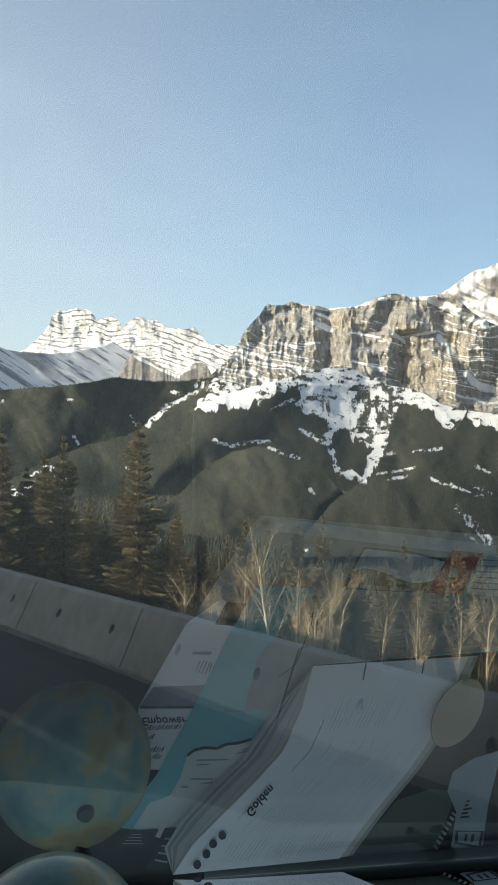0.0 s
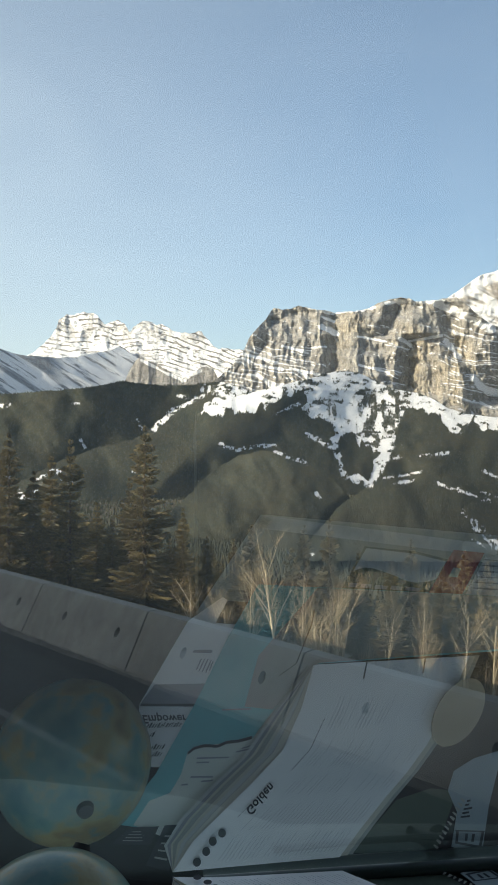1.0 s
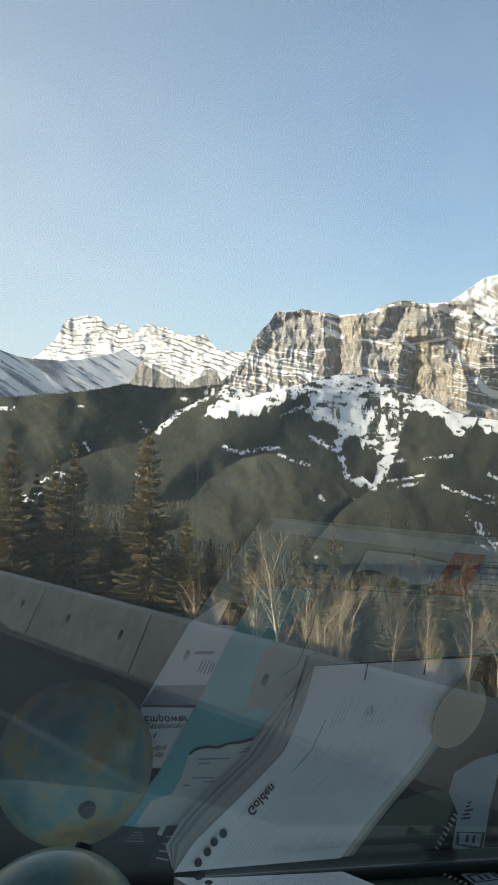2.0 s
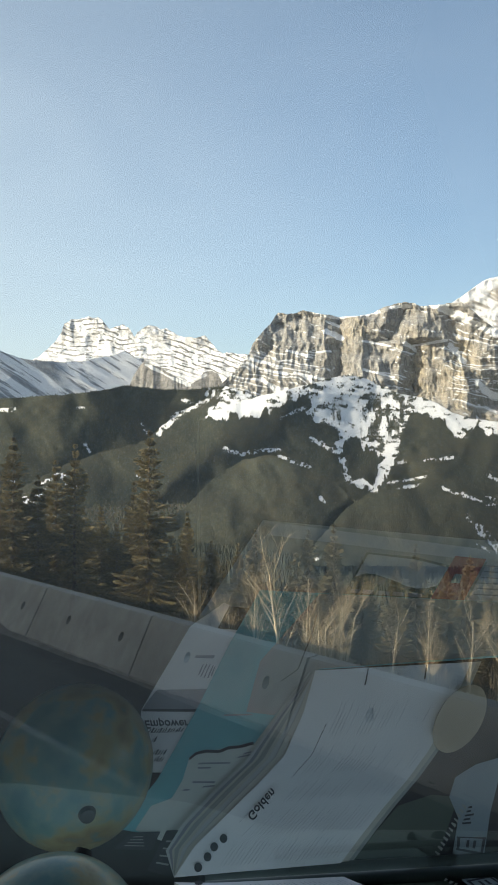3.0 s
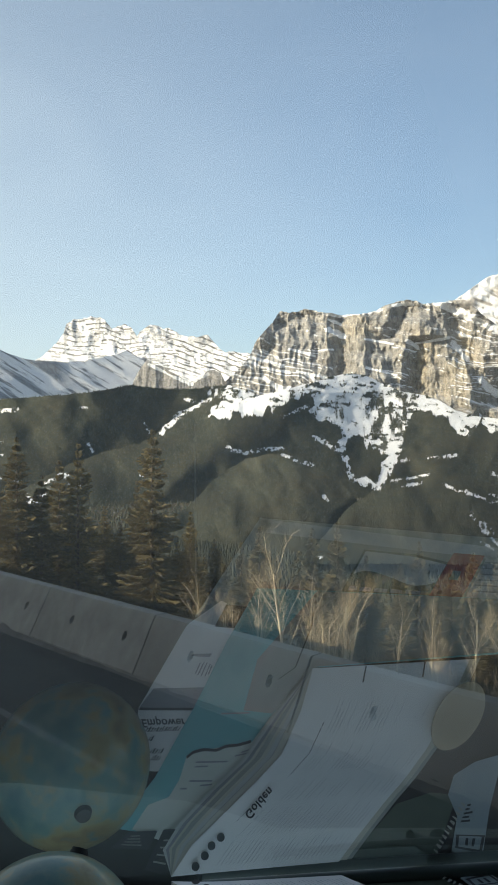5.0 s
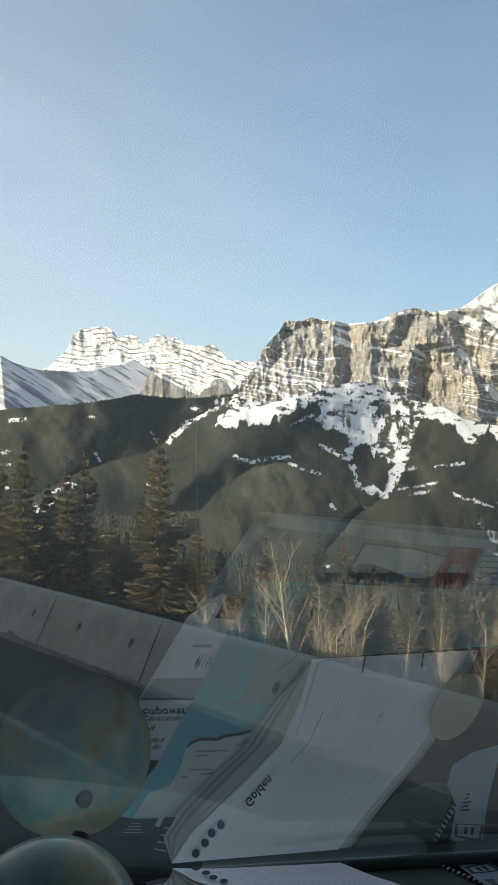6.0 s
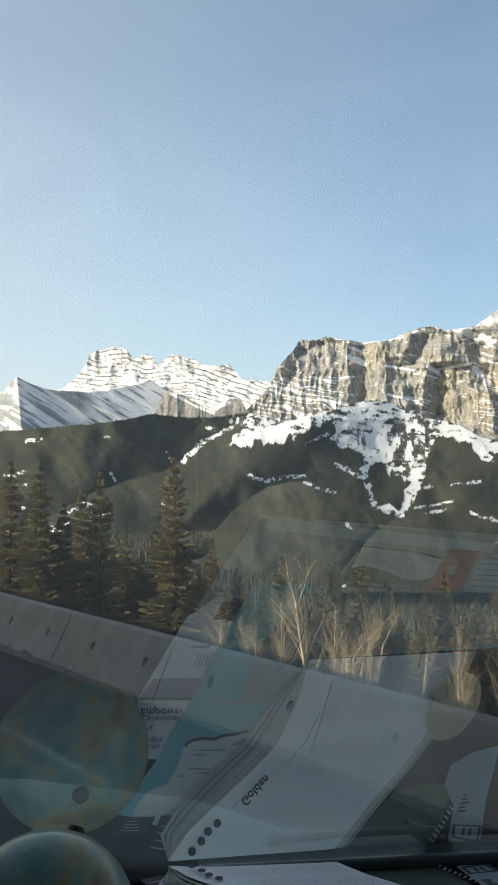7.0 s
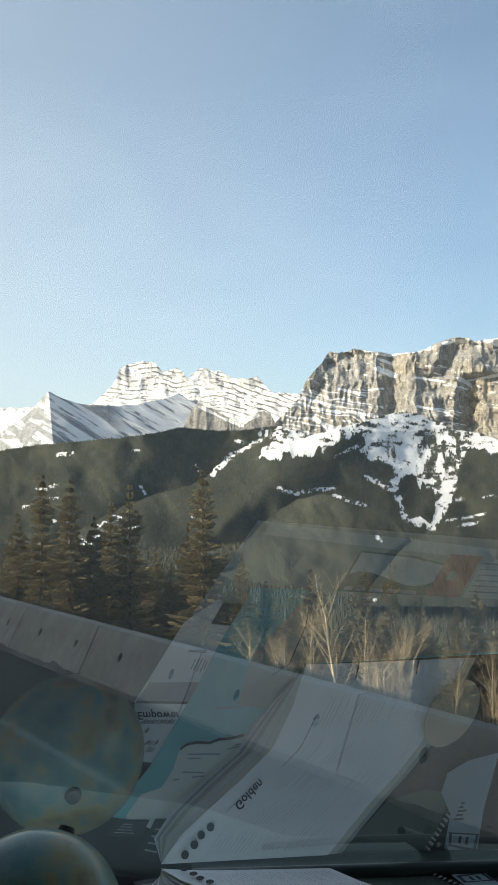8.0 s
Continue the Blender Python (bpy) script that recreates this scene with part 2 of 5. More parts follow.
FLOOR = forest_floor_material()
FAR_NEEDLES = far_needle_material()
NEEDLES = needle_material("spruce_needles", (0.115, 0.105, 0.053), (0.27, 0.21, 0.1))
BARK = plain("spruce_bark", (0.06, 0.045, 0.03), (0.17, 0.125, 0.085), 9.0, 0.95, relief=0.02, stretch=(1, 1, 0.25))
BIRCH = plain("aspen_bark", (0.5, 0.42, 0.28), (0.8, 0.7, 0.52), 5.0, 0.8, relief=0.005, stretch=(1, 1, 0.4))
TWIG = plain("bare_twigs", (0.24, 0.185, 0.11), (0.55, 0.43, 0.26), 3.0, 0.9)
def concrete_material():
    m, nt, b = material("barrier_concrete", 0.9)
    c = ramp(nt, noise_of(nt, 3.0, 6.0), [(0.3, (0.225, 0.221, 0.2)), (0.7, (0.33, 0.323, 0.29))])
    streak = ramp(nt, noise_of(nt, 1.4, 5.0, "Object", (6, 6, 0.5)), [(0.42, (1, 1, 1)), (0.66, (0.7, 0.67, 0.63))])
    c = mix(nt, 0.5, c, streak, "MULTIPLY")
    c = mix(nt, 0.6, c, ramp(nt, noise_of(nt, 0.6, 4.0), [(0.35, (0.7, 0.66, 0.6)), (0.65, (1, 1, 1))]), "MULTIPLY")
    nt.links.new(c, b.inputs["Base Color"])
    bump(nt, b, noise_of(nt, 40.0, 4.0), 0.4, 0.003)
    return m


CONCRETE = concrete_material()
JOINT = plain("barrier_joint_shadow", (0.13, 0.12, 0.1), (0.22, 0.2, 0.17), 8.0, 0.95)
def asphalt_material():
    """Worn asphalt: fine stone, with darker and paler bands where wheels run."""
    m, nt, b = material("asphalt", 0.9)
    c = ramp(nt, noise_of(nt, 30.0, 5.0), [(0.3, (0.036, 0.038, 0.036)), (0.7, (0.066, 0.068, 0.064))])
    c = mix(nt, 0.75, c, ramp(nt, noise_of(nt, 1.1, 3.0, "Object", (0.03, 1, 1)), [(0.36, (0.6, 0.6, 0.6)), (0.64, (1.35, 1.33, 1.28))]), "MULTIPLY")
    c = mix(nt, 0.5, c, ramp(nt, noise_of(nt, 0.5, 5.0), [(0.35, (0.75, 0.75, 0.75)), (0.65, (1.1, 1.1, 1.08))]), "MULTIPLY")
    nt.links.new(c, b.inputs["Base Color"])
    bump(nt, b, noise_of(nt, 60.0, 4.0), 0.5, 0.004)
    return m


ASPHALT = dull(asphalt_material(), 0.12)
LINE = plain("worn_road_paint", (0.06, 0.06, 0.057), (0.14, 0.14, 0.134), 9.0, 0.8)
GRAVEL = plain("gravel_and_old_snow", (0.045, 0.042, 0.037), (0.15, 0.142, 0.128), 6.0, 0.95, relief=0.02)
GRASS = plain("dry_grass", (0.05, 0.045, 0.025), (0.13, 0.105, 0.06), 0.7, 0.95, relief=0.05)
VINYL = plain("dash_vinyl", (0.012, 0.012, 0.011), (0.022, 0.022, 0.02), 120.0, 0.55, relief=0.0006)
RUBBER = plain("seal_rubber", (0.01, 0.012, 0.012), (0.02, 0.024, 0.022), 60.0, 0.35)
SEAL = plain("screen_moulding", (0.05, 0.07, 0.065), (0.10, 0.125, 0.115), 9.0, 0.3, relief=0.001)
BONNET = plain("bonnet_paint", (0.07, 0.11, 0.09), (0.10, 0.14, 0.12), 2.0, 0.45)
LINING = plain("cab_lining", (0.03, 0.03, 0.03), (0.05, 0.048, 0.045), 40.0, 0.9)


def paper_material(name, col, spread=0.06, rough=0.7):
    lo = tuple(max(0, c - spread) for c in col)
    return plain(name, lo, col, 18.0, rough, relief=0.0004)


WHITE = paper_material("white_paper", (0.9, 0.9, 0.9), 0.05)
CREAM = paper_material("worn_paper_edge", (0.62, 0.60, 0.52))
TEAL = paper_material("teal_print", (0.20, 0.53, 0.56))
LAND = paper_material("map_land_print", (0.68, 0.72, 0.66))
INK = paper_material("dark_print", (0.05, 0.05, 0.055), 0.02)
GREY = paper_material("grey_print", (0.38, 0.40, 0.37))
GREEN = paper_material("dark_green_print", (0.09, 0.12, 0.09), 0.03)
RED = paper_material("red_print", (0.42, 0.08, 0.07), 0.04)
PRINT = paper_material("small_grey_print", (0.33, 0.34, 0.37))
FINE = paper_material("fine_grey_print", (0.47, 0.48, 0.51))
PALE = paper_material("pale_grey_print", (0.62, 0.64, 0.63))
TAN = paper_material("tan_card", (0.5, 0.41, 0.29), 0.05)
BLUE = paper_material("pale_blue_print", (0.33, 0.40, 0.43))


def glass_material():
    """Clear screen glass: lets the view through and mirrors a part of the cab."""
    m = bpy.data.materials.new("windscreen_glass")
    m.use_nodes = True
    nt = m.node_tree
    nt.nodes.remove(nt.nodes["Principled BSDF"])
    t = node(nt, "ShaderNodeBsdfTransparent", Color=(0.945, 0.99, 0.975, 1))
    g = node(nt, "ShaderNodeBsdfGlossy", Roughness=0.0, Color=(0.96, 1.0, 0.95, 1))
    # a pale bluish film stands in for distant haze and glare, lifting the darks
    haze_film = node(nt, "ShaderNodeBsdfTranslucent", Color=(0.74, 0.82, 0.82, 1))
    hazed_pane = nt.nodes.new("ShaderNodeMixShader")
    haze_share = nt.nodes.new("ShaderNodeMapRange")
    haze_share.inputs["From Min"].default_value, haze_share.inputs["From Max"].default_value = 0.3, 0.7
    haze_share.inputs["To Min"].default_value, haze_share.inputs["To Max"].default_value = 0.072, 0.104
    nt.links.new(noise_of(nt, 3.0, 4.0), haze_share.inputs["Value"])
    nt.links.new(haze_share.outputs["Result"], hazed_pane.inputs["Fac"])
    nt.links.new(t.outputs[0], hazed_pane.inputs[1])
    nt.links.new(haze_film.outputs[0], hazed_pane.inputs[2])
    x = nt.nodes.new("ShaderNodeMixShader")
    lw = node(nt, "ShaderNodeLayerWeight", Blend=0.5)
    gain = nt.nodes.new("ShaderNodeMapRange")      # stronger mirroring at a slant
    gain.inputs["To Min"].default_value, gain.inputs["To Max"].default_value = 0.04, 1.52
    nt.links.new(lw.outputs["Facing"], gain.inputs["Value"])
    nt.links.new(gain.outputs["Result"], x.inputs["Fac"])
    nt.links.new(hazed_pane.outputs[0], x.inputs[1])
    nt.links.new(g.outputs[0], x.inputs[2])
    nt.links.new(x.outputs[0], nt.nodes["Material Output"].inputs["Surface"])
    return m


GLASS = glass_material()


def globe_material():
    m, nt, b = material("globe_print", 0.3)
    f = noise_of(nt, 14.0, 6.0)
    c = ramp(nt, f, [(0.33, (0.08, 0.28, 0.31)), (0.44, (0.19, 0.38, 0.35)), (0.5, (0.34, 0.40, 0.28)), (0.55, (0.46, 0.39, 0.18)), (0.63, (0.34, 0.24, 0.10)), (0.70, (0.12, 0.26, 0.24))])
    nt.links.new(c, b.inputs["Base Color"])
    b.inputs["Coat Weight"].default_value = 0.7
    b.inputs["Specular IOR Level"].default_value = 0.3
    back = nt.nodes.new("ShaderNodeBsdfTranslucent")
    nt.links.new(mix(nt, 0.35, c, (0.8, 0.9, 0.85)), back.inputs["Color"])
    both = node(nt, "ShaderNodeMixShader", Fac=0.4)
    nt.links.new(b.outputs[0], both.inputs[1])
    nt.links.new(back.outputs[0], both.inputs[2])
    nt.links.new(both.outputs[0], nt.nodes["Material Output"].inputs["Surface"])
    b.inputs["Coat Roughness"].default_value = 0.06
    return m


GLOBE = globe_material()

# ---------------------------------------------------------------- ground and road
# p runs along the road (to the left and away), q across it (to the right and away).
A, Q = Vector((-math.sqrt(0.5), math.sqrt(0.5), 0)), Vector((math.sqrt(0.5), math.sqrt(0.5), 0))
BARRIER_Q, ROAD = 5.50, -0.285           # the barrier's middle line, and the height of the road


def place(p, q, z=0.0):
    return A * p + Q * q + Vector((0, 0, z))


def place_np(p, q, z=ROAD + 0.004):
    s = math.sqrt(0.5)
    return np.stack([s * (q - p), s * (q + p), 0 * p + z], -1)


def ground_z(q):
    return np.interp(q, [-4000, -60, -7, 6.4, 7.6, 18, 40, 110, 560, 900, 5000], [0, 0, 0, 0, -0.4, -8.0, -12.5, -31, -128, -160, -160]) + ROAD


def ground():
    qs = np.concatenate([-np.geomspace(4500, 8, 60), np.linspace(-7, 8, 16), np.geomspace(8.5, 4500, 60)])
    ps = np.concatenate([-np.geomspace(4500, 5, 40), np.linspace(-4, 4, 5), np.geomspace(5, 4500, 60)])
    qq, pp = np.meshgrid(qs, ps, indexing="ij")
    far = np.clip((np.abs(qq) - 7) / 60, 0, 1)
    # unseen rise on the sun's side, added to shade the road and barrier
    bank = np.interp(-qq, [9, 30, 80, 300, 1000], [0, 19, 46, 60, 0]) * fade(np.clip((36 - pp) / 10, 0, 1))
    z = ground_z(qq) + bank + far * 2.5 * fbm(pp / 40, qq / 40, 4, 3) + np.clip((qq - 7) / 5, 0, 1) * 0.4 * fbm(pp / 3, qq / 3, 3, 5) - 0.03
    s = math.sqrt(0.5)
    co = np.stack([-s * pp + s * qq, s * pp + s * qq, z], -1).reshape(-1, 3)
    ob = new("ground", mesh_of("ground", co, grid_faces(*qq.shape), GRASS))
    tagged(ob, "dry grass valley floor sloping away below the road, with an added unseen shading bank", "ground", kind="structure")
    bm = bmesh.new()
    box(bm, (-300, -7, ROAD - 0.25), (300, 6.3, ROAD))
    road = new("road", from_bm("road", bm, ASPHALT))
    road.matrix_world = Matrix.Rotation(radians(135), 4, "Z") @ Matrix.Diagonal((1, -1, 1, 1))
    tagged(road, "dark grey asphalt highway lane in shade", "road", kind="structure")
    p = np.arange(-20, 60, 0.12)
    wid = 0.045 + 0.014 * fbm(p * 1.3, p * 0, 4, 311)
    rows_p = np.stack([place_np(p, 3.49 - wid), place_np(p, 3.49 + wid)])
    line = new("road_line", mesh_of("road_line", rows_p.reshape(-1, 3), grid_faces(2, len(p)), LINE))
    tagged(line, "worn white edge line painted on the asphalt", "road line", kind="structure")


ground()


# ---------------------------------------------------------------- mountains
def massif(name, ridge, foot, d_ridge, d_foot, rows_n, step, mat, label, relief, span=(-0.5, 0.5), ragged=0.0, snow_fn=None, category="mountain", stain_fn=None, jag=60):
    """A mountainside between its foot line and its ridge line, with its far side.
    ridge, foot: (bearing, rise) as tangents from the road; relief gives metres of depth."""
    u = np.arange(span[0], span[1], step)
    w = np.concatenate([np.linspace(0, 1, rows_n), 1 + np.array([0.02, 0.2, 0.6])])
    uu, ww = np.meshgrid(u, w)
    top = curve_at(ridge, uu) + ragged * fbm(uu * jag, uu * 0 + 3, 5, 11, 0.6)
    low = curve_at(foot, uu)
    front = np.minimum(ww, 1)
    back = np.maximum(ww - 1, 0)
    v = low + (top - low) * front
    d = d_foot + (d_ridge - d_foot) * (v - np.min(low)) / (np.max(top) - np.min(low))
    d = d + relief(uu, v, front) * np.clip(front * 8, 0, 1) + back * 900
    v = v - back * 0.12 - (back > 0) * 0.002
    co = np.stack([uu * d, d, 2.4 + v * d], -1).reshape(-1, 3)
    sn = snow_fn(uu, v, front) if snow_fn else np.zeros_like(uu)
    me = mesh_of(name, co, grid_faces(*uu.shape), mat, True, sn)
    if stain_fn:
        a = me.attributes.new("stain", "FLOAT", "POINT")
        a.data.foreach_set("value", np.asarray(stain_fn(uu, v), dtype=np.float32).ravel())
    return tagged(new(name, me), label, category, kind="structure")


def bench(v, count, sharp):
    """Stepped height: level walls, then a bench that falls back."""
    k = np.floor(v * count)
    f = v * count - k
    return (k + np.clip((f - (1 - sharp)) / sharp, 0, 1)) / count


def bed(v, count, sharp, u, seed, share):
    """Snow lying on the benches, kept on a share of each ledge's length."""
    s = v * count
    k = np.floor(s)
    f = s - k
    lies = np.clip((f - (1 - sharp) - 0.02) / 0.1, 0, 1)
    return lies * np.clip((fbm(u * 90 + k * 7.3, k * 3.1 + v * 120, 4, seed, 0.65) + share) * 8, 0, 1)


def soft_box(u, v, a, b, edge):
    """1 in the box between two corners, fading at its rim."""
    x = np.minimum(u - a[0], b[0] - u) / edge
    y = np.minimum(v - min(a[1], b[1]), max(a[1], b[1]) - v) / edge
    return np.clip(np.minimum(x, y) + 0.5, 0, 1)


# faces of the cliff that turn from the sun: top and foot of the near edge, width, depth, and how far the next lit face runs
FAULTS = [
    ((0.2037, 0.2042), (0.182, 0.1538), 0.020, 62, 0.022), ((0.2197, 0.1541), (0.2108, 0.0694), 0.020, 78, 0.034), ((0.1112, 0.1939), (0.1103, 0.0998), 0.021, 55, 0.016), ((0.2666, 0.1986), (0.289, 0.1171), 0.015, 40, 0.02),
    ((0.3407, 0.171), (0.3191, 0.0609), 0.036, 110, 0.03), ((0.0579, 0.1902), (0.0515, 0.1165), 0.018, 26, 0.03), ((0.0846, 0.1936), (0.0891, 0.109), 0.010, 22, 0.02), ((0.16, 0.1646), (0.1635, 0.1034), 0.012, 26, 0.02),
    ((0.2984, 0.1298), (0.3145, 0.0421), 0.014, 36, 0.02), ((0.033, 0.179), (0.0115, 0.124), 0.014, 24, 0.02), ((0.1758, 0.1569), (0.1966, 0.0865), 0.009, 20, 0.02),
]


def faults(u, v):
    wob_u = u + 0.004 * fbm(u * 60, v * 90, 4, 27)
    total = 0
    for (u0, v0), (u1, v1), width, deep, run in FAULTS:
        f = (v0 - v) / (v0 - v1)
        s = wob_u - (u0 + (u1 - u0) * np.clip(f, 0, 1))
        on = np.clip(np.minimum(f, 1 - f) * 9 + 0.6, 0, 1)
        total = total + 1.7 * on * deep * np.clip(s / width, 0, 1) * np.exp(-np.maximum(s - width, 0) / run)
    return total


def strata(u, v):
    """Height along the tilted beds."""
    return v + 0.16 * u + 0.012 * fbm(u * 9, v * 14, 4, 21) + 0.006 * fbm(u * 40, v * 40, 4, 23)


def cliff_relief(uu, v, front):
    warp, fine, h = fbm(uu * 9, v * 14, 4, 21), fbm(uu * 45, v * 45, 4, 23), strata(uu, v)
    broken = np.clip(0.55 + 1.6 * fbm(uu * 16, v * 26, 3, 25), 0.1, 1.3)
    ledge = 620 * bench(h, 52, 0.2) + 420 * bench(h + 0.003, 150, 0.35) * broken
    pillars = -20 * ridged(uu * 20 + 0.5 * warp + v * 3, v * 2.4, 2, 31) - 13 * ridged(uu * 62 + 0.8 * warp + 0.4 * fine + v * 6, v * 7, 2, 37) - 8 * ridged(uu * 150 + fine, v * 30, 2, 39)
    return ledge + pillars + faults(uu, v) + 9 * fbm(uu * 130, v * 110, 4, 41, 0.6) + 4 * fbm(uu * 330, v * 260, 2, 43)


def cliff_snow(uu, v, front):
    h = strata(uu, v)
    open_face = soft_box(uu, v, (0.2277, 0.126), (0.2894, 0.0419), 0.02) + soft_box(uu, v, (0.1316, 0.1878), (0.1753, 0.1098), 0.02)
    benchy = soft_box(uu, v, (-0.0246, 0.1377), (0.1011, 0.0778), 0.03) + 0.7 * soft_box(uu, v, (0.2729, 0.1892), (0.4152, 0.0335), 0.03) + 0.4 * soft_box(uu, v, (0.1634, 0.1215), (0.2265, 0.0633), 0.02)
    s = bed(h, 52, 0.16, uu, 25, -0.2 + 0.6 * benchy - 0.3 * open_face)
    s = np.maximum(s, 0.9 * bed(h + 0.003, 150, 0.3, uu, 26, -0.33 + 0.5 * benchy - 0.15 * open_face))
    wob = wander(uu, v)
    for ends, width in CLIFF_SNOW:
        s = np.maximum(s, strip(uu, v, ends, width, wob))
    return s


def cliff_stain(uu, v):
    """Ochre weathering down the tall open faces."""
    face = soft_box(uu, v, (0.2228, 0.1573), (0.3288, 0.0171), 0.045) + 0.5 * soft_box(uu, v, (0.1316, 0.1918), (0.1789, 0.149), 0.03) + 0.4 * soft_box(uu, v, (0.1122, 0.1641), (0.1417, 0.086), 0.03)
    return np.clip(face * (0.75 + 0.9 * fbm(uu * 50, v * 14, 4, 97)), 0, 1)


def peak_relief(uu, v, front):
    warp = fbm(uu * 10, v * 10, 4, 51)
    ledge = 520 * bench(v + 0.08 * uu + warp * 0.006, 150, 0.5)
    return ledge - 12 * ridged(uu * 40 + warp, v * 30, 3, 53) + 16 * fbm(uu * 90, v * 110, 4, 57)


def dashes(u, v, count, tilt, seed, share):
    """Thin dark rock bands showing through the snow, broken along their length."""
    s = (v + tilt * u + 0.007 * fbm(u * 30, v * 30, 4, seed)) * count
    k = np.floor(s)
    f = np.abs(s - k - 0.5)
    here = np.clip((fbm(u * 85 + k * 5.7, k * 2.3, 4, seed + 1, 0.65) + share) * 6, 0, 1)
    return np.clip((0.19 - f) / 0.08, 0, 1) * here


def far_snow(uu, v, f):
    right = np.clip((uu + 0.14) / 0.03, 0, 1)
    d = np.maximum(dashes(uu, v, 150, 0.04, 68, 0.2) * (1 - right), dashes(uu, v, 140, 0.33, 70, 0.3) * right)
    d = np.maximum(d, 0.9 * dashes(uu, v, 210, 0.1, 72, -0.06)) * np.clip((v - 0.112) / 0.022 + right, 0, 1)
    flutes = np.clip((ridged(uu * 90, v * 40, 3, 74) - 0.25) * 4, 0, 1) * np.clip((v - 0.138) / 0.012, 0, 1)
    chute = np.clip(fbm(uu * 40 + v * 30, v * 30 - uu * 8, 3, 75) * 5 - 1.3, 0, 0.8) * soft_box(uu, v, (-0.1811, 0.1769), (-0.1217, 0.0915), 0.02)
    return 1 - 0.92 * np.clip(np.maximum.reduce([d, flutes * 0.5, chute]), 0, 1)


HORN = (-0.352, 0.1425)           # the pointed top at the ridge's near end


def snow_slope_relief(uu, v, front):
    side = uu - HORN[0] - 0.10 * (HORN[1] - v)
    lean = np.where(side > 0, 3000 * np.minimum(side, 0.27), -2600 * side)
    return lean - 300 - 24 * ridged(uu * 9 + v * 16, v * 3 - uu * 3, 3, 61) + 10 * fbm(uu * 40 + v * 60, v * 40, 4, 63)


def ridge_snow(uu, v, f):
    """Snow with slanting rock ribs: a few broad ones at the near end, painted for shaded bands, small specks further
    on.
    """
    slant = v + 0.62 * uu
    broad = np.clip(fbm(uu * 7, slant * 95, 3, 71) * 9 - 0.3, 0, 1) * np.clip((-0.235 - uu) / 0.03, 0, 1)
    fine = np.clip(fbm(uu * 34, slant * 260, 4, 76, 0.6) * 6 - 1.1 + 1.2 * fbm(uu * 18, v * 22, 3, 78), 0, 1)
    left = np.clip((HORN[0] - 0.10 * (HORN[1] - v) - uu) / 0.004, 0, 1) * np.clip(fbm(uu * 60, v * 90, 4, 79) * 5 + 1.3, 0, 1)
    return 1 - 0.9 * np.clip(np.maximum.reduce([broad, fine, left]), 0, 1)


def wander(u, v):
    return 1 + 0.6 * fbm(u * 70, v * 120, 4, 91) + 0.6 * fbm(u * 210, v * 320, 3, 92)


def strip(u, v, ends, width, wob=None):
    """1 inside a band along a line of (bearing, rise) points, soft at its edges."""
    best = np.full(np.shape(u), 9.0)
    for (a0, b0), (a1, b1) in zip(ends, ends[1:]):
        dx, dy = a1 - a0, b1 - b0
        t = np.clip(((u - a0) * dx + (v - b0) * dy) / (dx * dx + dy * dy + 1e-12), 0, 1)
        best = np.minimum(best, np.hypot(u - a0 - t * dx, v - b0 - t * dy))
    wob = width * (wander(u, v) if wob is None else wob)
    return np.clip((wob - best) / (0.35 * width) + 0.5, 0, 1)


def field(u, v, outline):
    """1 inside a snowfield whose rim is ragged with treetops and rock."""
    x = u + 0.005 * fbm(u * 120, v * 160, 3, 98)
    y = v + 0.009 * fbm(u * 170, v * 40, 3, 99) + 0.006 * fbm(u * 60, v * 60, 3, 100)
    odd = np.zeros(np.shape(u), dtype=bool)
    for (x0, y0), (x1, y1) in zip(outline, outline[1:] + outline[:1]):
        odd ^= ((y0 > y) != (y1 > y)) & (x < (x1 - x0) * (y - y0) / (y1 - y0 + 1e-12) + x0)
    return odd * 1.0


CLIFF_SNOW = [
    ([(0.273, 0.201), (0.353, 0.165)], 0.0055),
    ([(0.245, 0.204), (0.281, 0.204)], 0.004),
    ([(0.129, 0.187), (0.185, 0.195)], 0.003),
    ([(0.112, 0.167), (0.135, 0.157)], 0.0032),
    ([(0.096, 0.191), (0.129, 0.186)], 0.0022),
    ([(0.224, 0.151), (0.238, 0.14)], 0.0036),
    ([(0.286, 0.148), (0.305, 0.127)], 0.0036),
    ([(0.001, 0.129), (0.052, 0.117)], 0.0022),
    ([(0.024, 0.099), (0.046, 0.085), (0.058, 0.085)], 0.0036),
    ([(0.03, 0.112), (0.058, 0.107)], 0.0022),
    ([(0.058, 0.14), (0.094, 0.13)], 0.0018),
    ([(0.07, 0.109), (0.109, 0.1)], 0.0016),
    ([(0.165, 0.114), (0.207, 0.104)], 0.0014),
    ([(0.163, 0.154), (0.203, 0.147)], 0.0014),
    ([(0.325, 0.096), (0.344, 0.08), (0.36, 0.077)], 0.005),
    ([(0.113, 0.181), (0.13, 0.174)], 0.0018),
    ([(0.234, 0.148), (0.281, 0.156)], 0.0018),
    ([(0.202, 0.2), (0.237, 0.205)], 0.0018),
]

